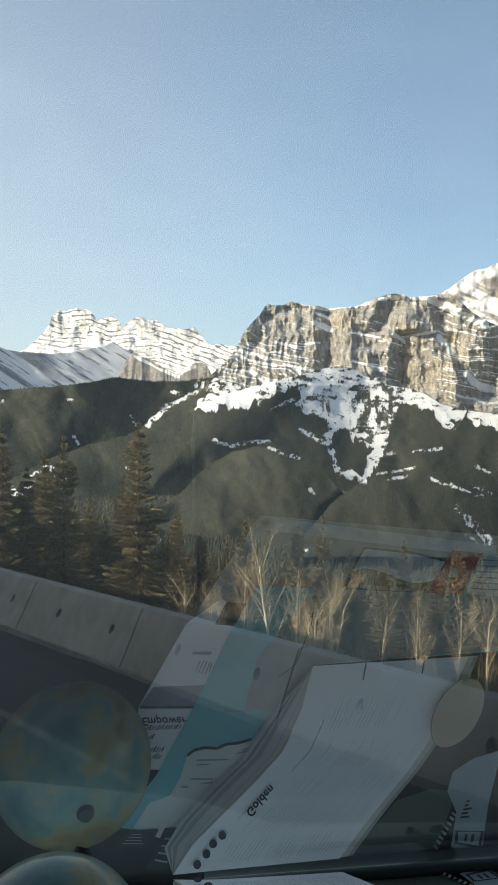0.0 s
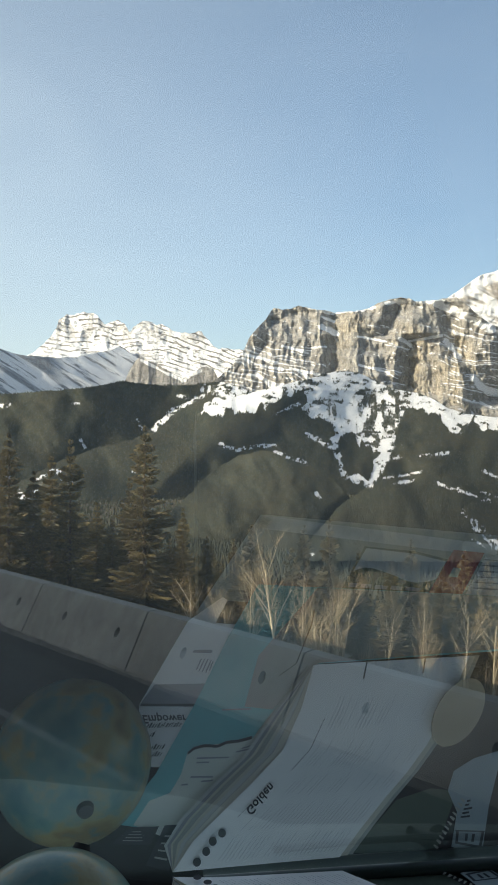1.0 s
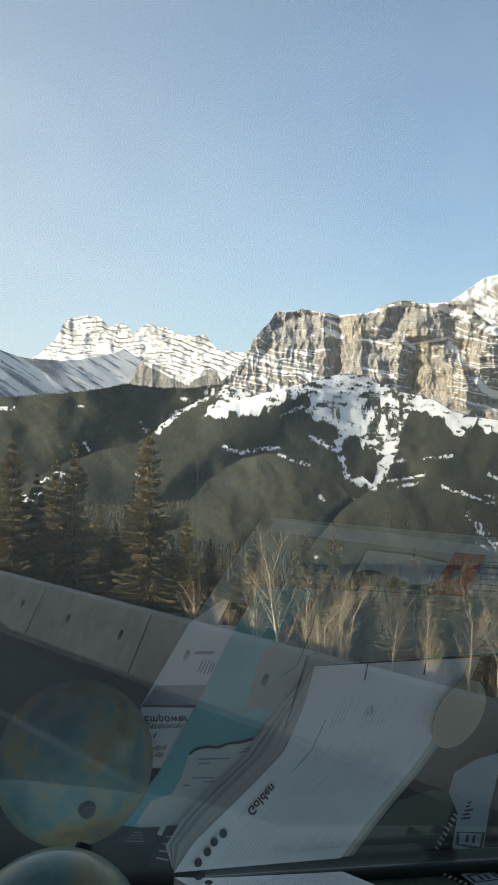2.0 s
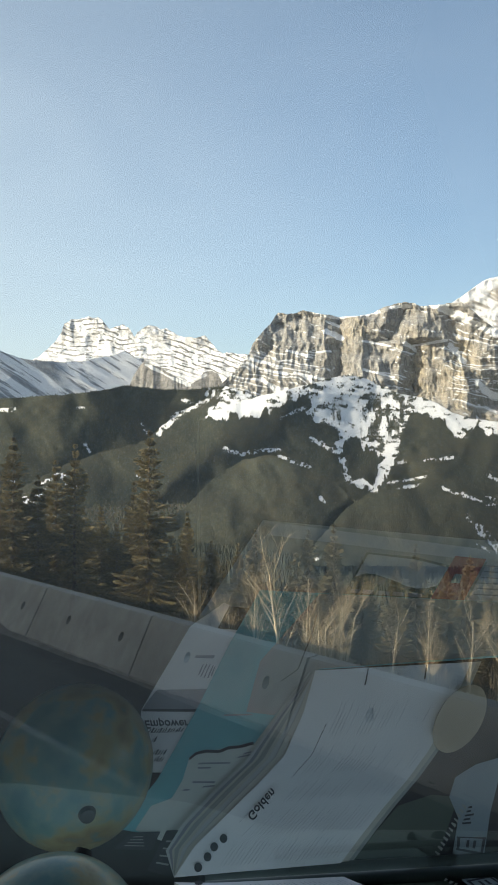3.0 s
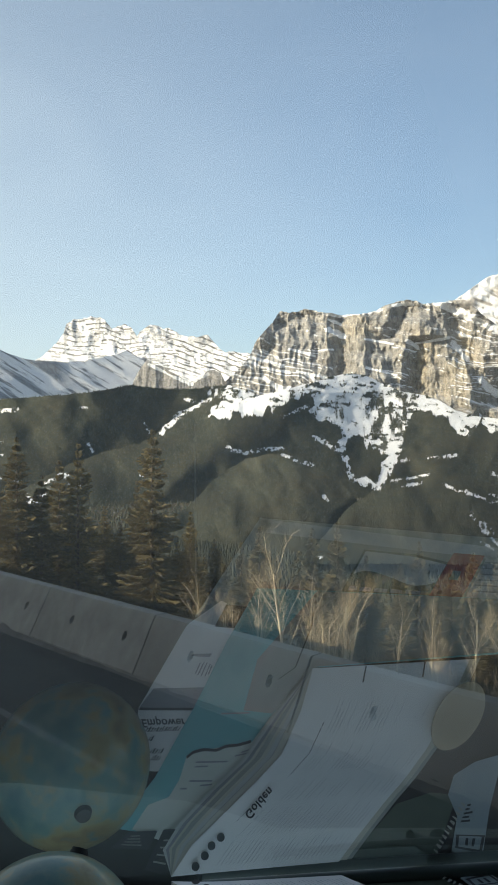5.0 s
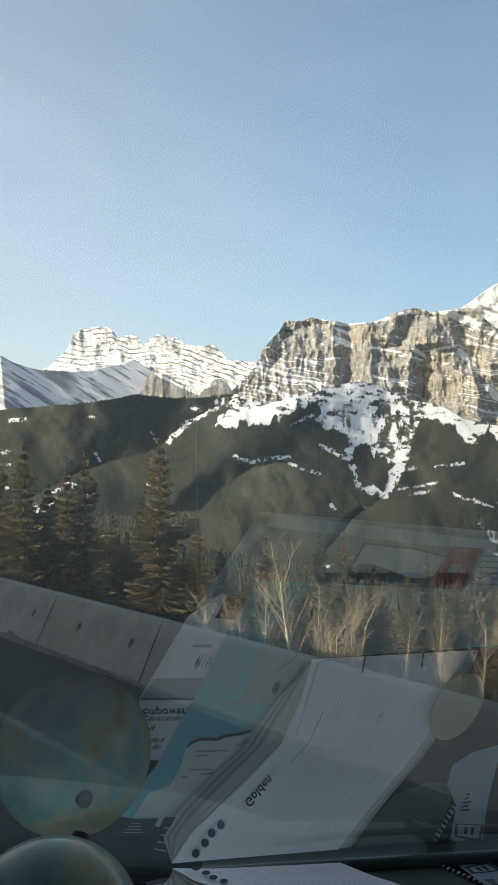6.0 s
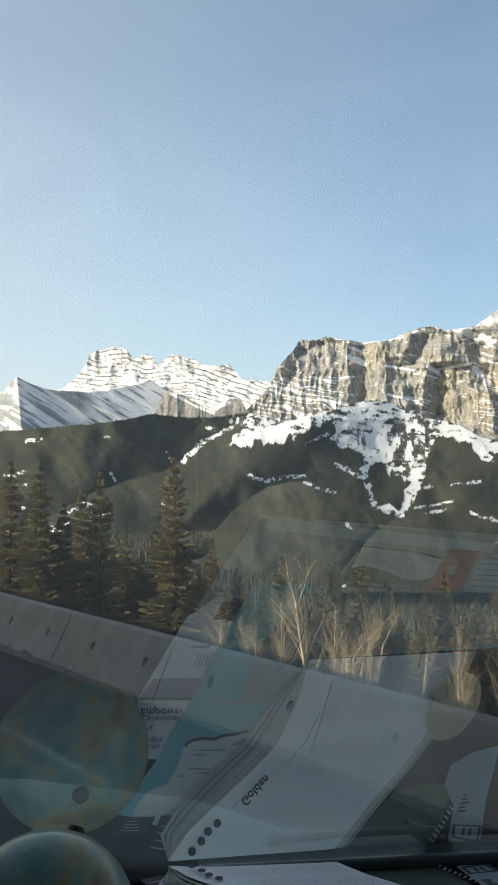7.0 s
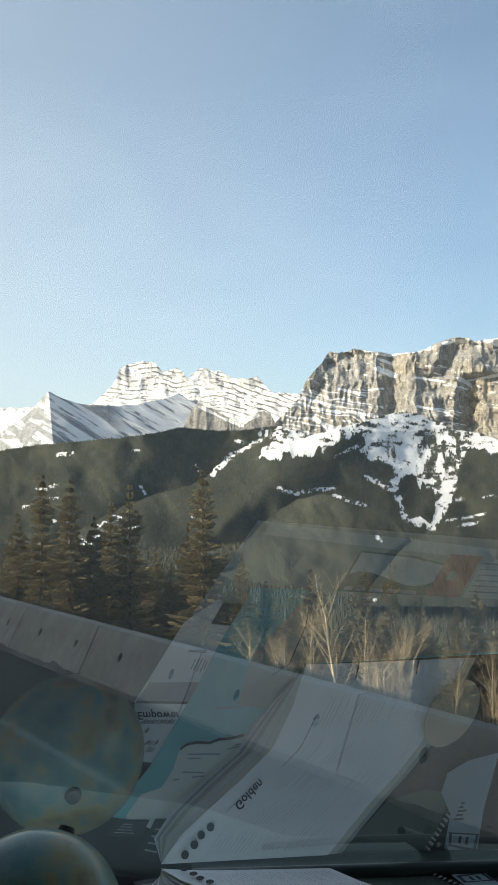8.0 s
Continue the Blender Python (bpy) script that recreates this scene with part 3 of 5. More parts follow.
massif("far_peak",
       [(-0.5693, 0.1498), (-0.4138, 0.12), (-0.3362, 0.1207), (-0.2934, 0.1235), (-0.278, 0.133), (-0.2626, 0.148), (-0.2534, 0.1606), (-0.2496, 0.1739), (-0.2396, 0.1795), (-0.224, 0.1828), (-0.2123, 0.1837), (-0.203, 0.183), (-0.1951, 0.1776), (-0.1872, 0.1675), (-0.1771, 0.1699), (-0.1678, 0.1724), (-0.1591, 0.1678), (-0.1528, 0.1584), (-0.1435, 0.1679), (-0.135, 0.1735), (-0.1225, 0.1705), (-0.1045, 0.1667), (-0.0912, 0.159), (-0.0716, 0.1569), (-0.0537, 0.1586), (-0.0466, 0.1508), (-0.0371, 0.1392), (-0.0308, 0.1361), (-0.0206, 0.1346), (0.0036, 0.1333), (0.1321, 0.1251), (0.3535, 0.1193)],
       [(-0.55, 0.05), (0.52, 0.05)], 4250, 3950, 300, 0.0009, FARPEAK,
       "distant snow-covered rocky peak with layered ledges", peak_relief, ragged=0.003, span=(-0.5, 0.12), snow_fn=far_snow, jag=130)
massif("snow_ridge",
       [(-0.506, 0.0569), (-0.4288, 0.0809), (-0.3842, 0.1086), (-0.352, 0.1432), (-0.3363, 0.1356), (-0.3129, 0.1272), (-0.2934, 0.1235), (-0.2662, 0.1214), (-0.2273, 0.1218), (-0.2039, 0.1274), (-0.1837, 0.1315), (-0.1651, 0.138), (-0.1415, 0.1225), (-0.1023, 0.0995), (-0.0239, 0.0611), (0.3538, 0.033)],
       [(-0.55, 0.031), (0.52, 0.031)], 3900, 3500, 190, 0.001, SHADED_RIBS,
       "snow-covered ridge with dark rock ribs and painted blue-grey shade", snow_slope_relief, ragged=0.0015, span=(-0.5, 0.02), snow_fn=ridge_snow)
massif("back_summit",
       [(0.1318, 0.1564), (0.2101, 0.1886), (0.2807, 0.205), (0.3003, 0.2154), (0.316, 0.2282), (0.3356, 0.241), (0.3529, 0.2459), (0.4143, 0.2733), (0.5564, 0.2945)],
       [(0.12, 0.078), (0.56, 0.078)], 4000, 3800, 140, 0.0011, PEAK,
       "higher snow-covered summit behind the cliff", peak_relief, ragged=0.002, span=(0.14, 0.5),
       snow_fn=lambda uu, v, f: 1 - 0.9 * np.maximum(np.clip(fbm(uu * 16, (v + 0.36 * uu) * 130, 4, 77) * 5 - 0.3, 0, 1), dashes(uu, v, 120, 0.3, 84, 0.0)) * np.clip((curve_at([(0.2729, 0.1892), (0.3004, 0.2091), (0.353, 0.2348), (0.5564, 0.2787)], uu) - v) / 0.006, 0, 1))
massif("grey_buttress",
       [(-0.1953, 0.044), (-0.1606, 0.0833), (-0.153, 0.1037), (-0.1461, 0.1147), (-0.14, 0.1226), (-0.1321, 0.1187), (-0.1141, 0.1134), (-0.0985, 0.1042), (-0.0788, 0.0934), (-0.0672, 0.0982), (-0.0555, 0.1077), (-0.0462, 0.1101), (-0.036, 0.1047), (-0.0281, 0.0907), (0.0075, 0.0457)],
       [(-0.22, 0.031), (0.02, 0.031)], 3600, 3450, 110, 0.0009, GREYROCK,
       "small grey rock buttress above the forest", lambda uu, v, f: 420 * np.maximum(uu - (-0.1322, 0.1226)[0], 0) - 200 * (uu + 0.15) - 14 * ridged(uu * 60, v * 10, 3, 81) + 8 * fbm(uu * 100, v * 80, 4, 82), span=(-0.2, 0.0), ragged=0.002,
       snow_fn=lambda uu, v, f: np.maximum(strip(uu, v, [(-0.1352, 0.1179), (-0.1023, 0.101), (-0.0749, 0.0903)], 0.002) * 0.8, strip(uu, v, [(-0.0788, 0.0903), (-0.054, 0.1046)], 0.002) * 0.7))
massif("limestone_wall",
       [(-0.0629, 0.0529), (-0.0397, 0.0844), (-0.0165, 0.1065), (-0.0025, 0.1207), (0.0044, 0.1317), (0.0121, 0.149), (0.0237, 0.1633), (0.0361, 0.1775), (0.0423, 0.187), (0.047, 0.1925), (0.0579, 0.1902), (0.0705, 0.1919), (0.0806, 0.196), (0.0908, 0.1937), (0.1002, 0.1914), (0.1159, 0.19), (0.1316, 0.187), (0.163, 0.1889), (0.1802, 0.193), (0.1912, 0.201), (0.2021, 0.2034), (0.2116, 0.2067), (0.2225, 0.2091), (0.2351, 0.2069), (0.243, 0.2023), (0.265, 0.2049), (0.2886, 0.2082), (0.3004, 0.2099), (0.3185, 0.196), (0.3375, 0.1804), (0.3532, 0.1703), (0.3911, 0.1589), (0.5566, 0.1605)],
       [(-0.0627, 0.0373), (0.0074, 0.0551), (0.0854, 0.0738), (0.1323, 0.0859), (0.1715, 0.0824), (0.2109, 0.0592), (0.2737, 0.048), (0.3539, 0.0213), (0.557, 0.0033)], 3500, 3360, 300, 0.0008, CLIFF,
       "tall sunlit limestone cliff with snow on its ledges", cliff_relief, ragged=0.0016, span=(-0.075, 0.5), snow_fn=cliff_snow, stain_fn=cliff_stain, jag=110)


FIELDS = [
    [(-0.055, 0.048), (-0.046, 0.059), (-0.024, 0.072), (0.091, 0.101), (0.103, 0.084), (0.046, 0.061), (-0.0, 0.047), (-0.028, 0.042)],
    [(0.089, 0.1), (0.136, 0.113), (0.164, 0.111), (0.215, 0.088), (0.246, 0.084), (0.289, 0.062), (0.313, 0.055), (0.399, 0.046), (0.4, 0.01), (0.335, 0.027), (0.325, 0.039), (0.307, 0.04), (0.307, 0.023), (0.289, 0.023), (0.283, 0.039), (0.27, 0.05), (0.238, 0.054), (0.228, 0.051), (0.21, -0.011), (0.183, -0.057), (0.175, -0.054), (0.182, -0.04), (0.189, -0.009), (0.154, 0.02), (0.143, 0.016), (0.13, -0.006), (0.126, 0.008), (0.133, 0.025), (0.121, 0.035), (0.086, 0.05), (0.093, 0.066)],
    [(0.131, -0.006), (0.138, -0.009), (0.144, -0.03), (0.152, -0.039), (0.166, -0.033), (0.18, -0.043), (0.174, -0.053), (0.161, -0.045), (0.15, -0.051), (0.141, -0.036)],
]
# broken snow along gullies, benches and clearings
BANDS = [
    ([(-0.025, 0.002), (-0.008, -0.004), (0.048, 0.002)], 0.0034),
    ([(0.049, -0.007), (0.092, -0.022)], 0.0024),
    ([(0.092, 0.018), (0.127, 0.001)], 0.0036),
    ([(0.202, -0.018), (0.224, -0.013)], 0.0026),
    ([(0.252, -0.013), (0.29, -0.007)], 0.0026),
    ([(0.201, -0.043), (0.252, -0.034)], 0.002),
    ([(0.215, -0.05), (0.241, -0.046)], 0.0026),
    ([(0.274, -0.048), (0.346, -0.073)], 0.003),
    ([(0.052, 0.046), (0.09, 0.063)], 0.0026),
    ([(0.315, -0.092), (0.362, -0.141)], 0.006),
    ([(0.317, -0.125), (0.342, -0.136)], 0.0028),
    ([(0.337, -0.03), (0.36, -0.042)], 0.002),
    ([(-0.048, 0.08), (0.007, 0.068)], 0.006),
    ([(-0.024, 0.085), (0.023, 0.076), (0.07, 0.085)], 0.006),
    ([(-0.117, 0.023), (-0.09, 0.05), (-0.06, 0.064)], 0.0036),
    ([(-0.058, 0.065), (-0.025, 0.085)], 0.0026),
    ([(-0.278, -0.049), (-0.248, -0.035)], 0.0042),
    ([(-0.306, -0.064), (-0.297, -0.077), (-0.276, -0.058)], 0.0055),
]
SPECKS = [
    ([(-0.244, -0.049), (-0.23, -0.052), (-0.219, -0.05)], 0.003),
    ([(-0.368, 0.006), (-0.355, 0.004), (-0.338, 0.011)], 0.0026),
    ([(-0.337, 0.053), (-0.316, 0.056)], 0.0028),
    ([(-0.23, 0.058), (-0.22, 0.058)], 0.0022),
    ([(-0.387, -0.021), (-0.374, -0.018)], 0.0028),
    ([(-0.363, -0.039), (-0.341, -0.041)], 0.0026),
    ([(-0.324, -0.044), (-0.315, -0.046)], 0.0024),
    ([(-0.231, -0.087), (-0.217, -0.084)], 0.0028),
    ([(-0.201, -0.092), (-0.185, -0.084), (-0.174, -0.084)], 0.003),
    ([(-0.146, -0.035), (-0.136, -0.036)], 0.0022),
    ([(-0.348, -0.009), (-0.337, -0.008)], 0.0018),
    ([(-0.219, 0.007), (-0.213, -0.003)], 0.0022),
    ([(-0.141, 0.036), (-0.133, 0.024)], 0.0022),
    ([(-0.086, 0.07), (-0.067, 0.064)], 0.0022),
    ([(0.107, -0.064), (0.112, -0.071)], 0.0026),
    ([(0.086, -0.145), (0.103, -0.149)], 0.0036),
    ([(0.347, -0.131), (0.361, -0.143)], 0.003),
    ([(0.337, -0.061), (0.361, -0.069)], 0.002),
]


def clear(u, v):
    """How far the ground is open snow: solid in the snowfields, broken along gullies and in clearings."""
    s, wob = np.zeros(np.shape(u)), wander(u, v)
    for ends, width in BANDS + SPECKS:
        s = np.maximum(s, strip(u, v, ends, width, wob))
    s = s * np.clip(fbm(u * 260, v * 330, 3, 94) * 3.0 + 0.85, 0, 1)
    whole = np.maximum.reduce([field(u, v, f) for f in FIELDS])
    # rock steps and stunted trees that stand out of the snow
    rocks = np.clip(dashes(u, v, 62, 0.12, 96, -0.05) + 1.5 * fbm(u * 170, v * 260, 3, 93) - 0.55, 0, 1) * (soft_box(u, v, (0.0892, 0.0996), (0.1325, 0.0663), 0.012) + soft_box(u, v, (0.1361, 0.1), (0.2343, 0.0696), 0.012) + 0.6 * soft_box(u, v, (0.2421, 0.0791), (0.368, 0.0331), 0.02))
    streak = np.clip(fbm(u * 160, v * 40, 4, 102, 0.6) * 6 + 0.1, 0, 1) * (soft_box(u, v, (0.1637, 0.0768), (0.2283, 0.0226), 0.02) + 0.8 * soft_box(u, v, (0.0894, 0.066), (0.1405, 0.0406), 0.012))
    mottle = np.clip(fbm(u * 95, v * 190, 4, 103, 0.65) * 7 - 1.0 - 1.2 * soft_box(u, v, (0.101, 0.0896), (0.1638, 0.069), 0.02) - 0.8 * soft_box(u, v, (0.1247, 0.0561), (0.1719, 0.0197), 0.02) - 2 * soft_box(u, v, (-0.0536, 0.0686), (0.0388, 0.0397), 0.01), 0, 1)
    return np.maximum(s, whole * (1 - 0.9 * np.clip(rocks + streak + mottle, 0, 1)))


def hill_relief(amp, seed, creases):
    """creases: spurs, each two (bearing, rise) ends, how steeply the far flank falls back, how deep, and how round the crest is."""

    def spurs(uu, v):
        total = 0
        for (u0, v0), (u1, v1), steep, deep, round_off in creases:
            side = uu - (u0 + (u1 - u0) * np.clip((v - v0) / (v1 - v0), -0.5, 1.5)) + 0.010 * fbm(uu * 14, v * 22, 3, seed + 9)
            total = total + deep * np.tanh(steep * (np.sqrt(side * side + round_off * round_off) + side) * 0.5 / deep) + 350 * np.clip(-side, 0, 0.2)
        return total

    return lambda uu, v, f: spurs(uu, v) - amp * fbm(uu * 11 + v * 6, v * 9 - uu * 3, 3, seed) + 0.25 * amp * fbm(uu * 40, v * 40, 4, seed + 3)


def cones(co_base, height, radius, seed, sides=5):
    """Many small conifers as plain tapered crowns, joined."""
    rng = np.random.default_rng(seed)
    n = len(co_base)
    ang = rng.uniform(0, 6.28, n)[:, None] + np.arange(sides)[None] * (6.2832 / sides)
    rad = radius[:, None] * rng.uniform(0.7, 1.25, (n, sides))
    ring = np.stack([co_base[:, None, 0] + rad * np.cos(ang), co_base[:, None, 1] + rad * np.sin(ang),
                     co_base[:, None, 2] + height[:, None] * rng.uniform(0.0, 0.18, (n, sides))], -1)
    tip = co_base + np.stack([rng.normal(0, 0.02, n) * height, rng.normal(0, 0.02, n) * height, height], -1)
    co = np.concatenate([ring, tip[:, None]], 1).reshape(-1, 3)
    i = np.arange(sides)
    tri = np.stack([i, (i + 1) % sides, np.full(sides, sides)], -1)
    faces = (np.arange(n)[:, None, None] * (sides + 1) + tri[None]).reshape(-1, 3)
    return co, faces


def hill(name, ridge, foot, d1, d0, rows_n, span, label, count, creases, seed, size=1.0):
    """A wooded hillside: its ground with clearings, and its trees as one stand."""
    rel = hill_relief(60, 100 + 7 * seed, creases)
    massif(name, ridge, foot, d1, d0, rows_n, 0.0013, FLOOR, label, rel, span, 0.0012, lambda uu, v, f: clear(uu, v), "hill")
    rng = np.random.default_rng(40 + seed)
    n = count * 2
    u = rng.uniform(span[0], span[1], n)
    top = curve_at(ridge, u) + 0.0012 * fbm(u * 60, u * 0 + 3, 5, 11, 0.6)
    low = curve_at(foot, u)
    span_v = np.max(top) - np.min(low)
    v = low + span_v * rng.uniform(0.0, 1.0, n)
    keep = (rng.uniform(0, 1, n) > np.minimum(clear(u, v) * 1.4, 0.995)) & (v < top)
    u, v, top, low = u[keep], v[keep], top[keep], low[keep]
    w = (v - low) / np.maximum(top - low, 1e-4)
    d = d0 + (d1 - d0) * (v - low) / span_v + rel(u, v, w) * np.clip(w * 8, 0, 1)
    hgt = size * rng.uniform(4.2, 11.0, len(u)) * (1 + 0.25 * fbm(u * 40, v * 60, 3, 140 + seed))
    base = np.stack([u * d, d, 2.4 + v * d - 1.5], -1)
    co, faces = cones(base, hgt, hgt * 0.42, 70 + seed, 4)
    me = mesh_of("far_forest", co, faces, FAR_NEEDLES, True)

    # a closed canopy catches the light as the slope does, more than as single cones
    def on_slope(a, b):
        dd = d0 + (d1 - d0) * (b - low) / span_v + rel(a, b, w)
        return np.stack([a * dd, dd, b * dd], -1)

    here, e = on_slope(u, v), 0.006
    n = np.cross(on_slope(u + e, v) - here, on_slope(u, v + e) - here)
    n = n / np.linalg.norm(n, axis=1, keepdims=True)
    own = co.reshape(-1, 5, 3) - (base + np.stack([0 * hgt, 0 * hgt, 0.25 * hgt], -1))[:, None]
    own = own / np.linalg.norm(own, axis=2, keepdims=True)
    both = 0.76 * n[:, None] + 0.24 * own
    me.normals_split_custom_set_from_vertices((both / np.linalg.norm(both, axis=2, keepdims=True)).reshape(-1, 3))
    ob = new("far_forest", me)
    tagged(ob, "dense dark green conifer forest covering the hillside", "forest", kind="stuff")


hill("left_hill", [(-0.5677, 0.0408), (-0.4518, 0.0558), (-0.3821, 0.0642), (-0.3355, 0.0693), (-0.2734, 0.0737), (-0.2345, 0.0764), (-0.2073, 0.0805), (-0.1801, 0.0855), (-0.1607, 0.0888), (-0.1412, 0.0874), (-0.1178, 0.0837), (-0.0788, 0.084), (-0.0515, 0.0866), (-0.0241, 0.0892), (0.015, 0.077), (0.1013, 0.0387), (0.3543, -0.0766)],
     [(-0.55, -0.117), (0.52, -0.117)], 2900, 2250, 190, (-0.5, 0.12), "dark forested hillside below the snow ridge", 40000, [((-0.2798, -0.0502), (-0.1996, 0.083), 2500, 460, 0.05)], 0)
hill("apron_hill", [(-0.5656, -0.1067), (-0.4113, -0.0745), (-0.3737, -0.0958), (-0.322, -0.0616), (-0.2777, -0.0388), (-0.2408, -0.0198), (-0.1966, -0.0046), (-0.1449, 0.0091), (-0.1265, 0.0182), (-0.1117, 0.0349), (-0.0859, 0.0517), (-0.06, 0.0676), (-0.0342, 0.0828), (-0.0224, 0.0658), (0.0072, 0.0723), (0.0385, 0.0796), (0.0697, 0.0885), (0.0916, 0.0934), (0.115, 0.1006), (0.1361, 0.1063), (0.1635, 0.1042), (0.1871, 0.0927), (0.2146, 0.0812), (0.2461, 0.0767), (0.2696, 0.0675), (0.2893, 0.0552), (0.3129, 0.0475), (0.3538, 0.0432), (0.3994, 0.0389), (0.5569, 0.0308)],
     [(-0.55, -0.125), (0.52, -0.125)], 3050, 1750, 210, (-0.5, 0.5), "forested mountainside with snowfields under the cliff", 75000,
     [((-0.1395, -0.0803), (-0.0041, 0.0261), 2600, 260, 0.02), ((0.0708, -0.0631), (0.1013, 0.0426), 2400, 200, 0.02)], 1)
hill("middle_hill", [(-0.4875, -0.1604), (-0.147, -0.1114), (-0.085, -0.0838), (-0.0657, -0.0641), (-0.0464, -0.0445), (-0.0232, -0.0264), (0.0001, -0.0129), (0.0313, -0.0064), (0.0626, -0.0109), (0.1018, -0.0277), (0.1332, -0.0486), (0.1647, -0.0819), (0.2119, -0.1244), (0.3546, -0.1547)],
     [(-0.55, -0.156), (0.52, -0.156)], 1450, 950, 130, (-0.26, 0.25), "rounded forested knoll", 34000, [((0.1026, -0.1408), (0.0587, -0.0054), 900, 220, 0.04), ((0.0793, -0.1503), (0.1428, -0.0719), 1500, 34, 0.004)], 2, 0.55)
hill("right_hill", [(0.0871, -0.1526), (0.1025, -0.1268), (0.1219, -0.1033), (0.1374, -0.0844), (0.1529, -0.0726), (0.1763, -0.0576), (0.1958, -0.0403), (0.2066, -0.0199), (0.2128, 0.0005), (0.2205, 0.0256), (0.2282, 0.046), (0.2391, 0.0532), (0.258, 0.0502), (0.2776, 0.0402), (0.2895, 0.0215), (0.3068, 0.0216), (0.3169, 0.0327), (0.3366, 0.0235), (0.3539, 0.0189), (0.4152, 0.01), (0.557, -0.0045)],
     [(0.07, -0.156), (0.56, -0.156)], 1700, 800, 160, (0.07, 0.5), "olive green forested hillside with snow patches", 44000, [((0.3374, -0.1548), (0.2895, 0.0246), 900, 260, 0.05)], 3, 0.55)


# ---------------------------------------------------------------- trees
def spruce_mesh(seed, height, reach, limbs=420, fine=1.0):
    """Needle sprays on drooping limbs round a stem of the given height."""
    rng = random.Random(seed)
    co, faces = [], []
    for n in range(limbs):
        t = 0.05 + 0.94 * (n + rng.random()) / limbs
        tier = round(t * height / 0.75) * 0.75 / height            # limbs stand in loose tiers
        t = min(0.99, t + (tier - t) * 0.36)
        z = height * t
        r = (reach * (1 - t) ** 0.86 + 0.06) * rng.uniform(0.4, 1.15) * (0.86 + 0.28 * math.sin(t * 23 + seed))
        a = rng.uniform(0, 6.283)
        c, s = math.cos(a), math.sin(a)
        droop = (-0.5 + 0.5 * t) * r + rng.uniform(-0.22, 0.2) * r
        m = max(2, int(r / (0.34 * fine)))
        for j in range(1, m + 1):
            f = j / m
            x, zz = r * f, z + droop * f + 0.3 * r * f * f
            wid = (0.5 * (1 - 0.6 * f) + 0.1) * min(1.0, r + 0.3) * fine
            for side in (-1, 1):
                b = a + side * rng.uniform(0.35, 1.15)
                ex, ey = x * c + wid * math.cos(b), x * s + wid * math.sin(b)
                ez = zz - rng.uniform(-0.12, 0.3) * wid
                h = (0.06 + 0.1 * rng.random()) * fine
                i = len(co)
                co += [(x * c * 0.86, x * s * 0.86, zz + 0.04), (ex + h * c, ey + h * s, ez), (ex * 0.97, ey * 0.97, ez - h * 1.2), (x * c * 0.92, x * s * 0.92, zz - 0.09)]
                faces.append((i, i + 1, i + 2, i + 3))
    return mesh_of("crown", co, faces, NEEDLES, False)


def tube(co, faces, a, b, ra, rb, sides=5):
    a, b = Vector(a), Vector(b)
    q = (b - a).to_track_quat("Z", "Y")
    i = len(co)
    for c, r in ((a, ra), (b, rb)):
        for k in range(sides):
            t = 6.2832 * k / sides
            co.append(tuple(c + q @ Vector((r * math.cos(t), r * math.sin(t), 0))))
    for k in range(sides):
        faces.append((i + k, i + (k + 1) % sides, i + sides + (k + 1) % sides, i + sides + k))


def trunk_mesh(height, radius, mat):
    co, faces = [], []
    last = None
    for k in range(7):
        t = k / 6
        p = (0.05 * math.sin(2 * t), 0.04 * math.sin(3 * t + 1) - 0.03, height * t - (0.4 if k == 0 else 0))
        r = radius * (1 - 0.95 * t) * (1.35 if k == 0 else 1)
        if last:
            tube(co, faces, last[0], p, last[1], r, 8)
        last = (p, r)
    return mesh_of("trunk", co, faces, mat)


def aspen_meshes(seed, height, stems=1):
    rng = random.Random(seed)
    co, faces, tco, tf = [], [], [], []

    def limb(p, d, length, r, depth):
        steps = 4 if depth == 0 else 3
        for k in range(steps):
            d2 = (d + Vector((rng.uniform(-1, 1), rng.uniform(-1, 1), rng.uniform(-0.2, 0.6))) * (0.07 if depth == 0 else 0.2)).normalized()
            q = p + d2 * (length / steps)
            r2 = r * (0.82 if depth == 0 else 0.7)
            tube(co if depth < 2 else tco, faces if depth < 2 else tf, p, q, r, r2, (6, 4, 3, 3)[depth])
            if depth < 3:
                for _ in range((4, 3, 1)[depth] if not (depth == 0 and k == 0) else 1):
                    side = Vector((rng.uniform(-1, 1), rng.uniform(-1, 1), rng.uniform(0.1, 0.9))).normalized()
                    limb(p.lerp(q, rng.random()), (d2 * 0.85 + side).normalized(), length * (0.42, 0.5, 0.5)[depth] * rng.uniform(0.6, 1.1), max(r2 * 0.5, 0.013), depth + 1)
            p, d, r = q, d2, r2

    for s in range(stems):
        lean = Vector((rng.uniform(-0.25, 0.25), rng.uniform(-0.25, 0.25), 1)).normalized() if stems > 1 else Vector((0.03, 0.02, 1)).normalized()
        limb(Vector((0.3 * s, 0.15 * s, -0.3)), lean, height * rng.uniform(0.85, 1.05), 0.011 * height + 0.04, 0)
    return mesh_of("trunk", co, faces, BIRCH), mesh_of("crown", tco, tf, TWIG)


def stand(u, dist, drop=0.0):
    """The ground point at a bearing and distance."""
    x, y = u * dist, dist
    q = (x + y) * math.sqrt(0.5)
    return Vector((x, y, float(ground_z(q)) + drop - 0.3))


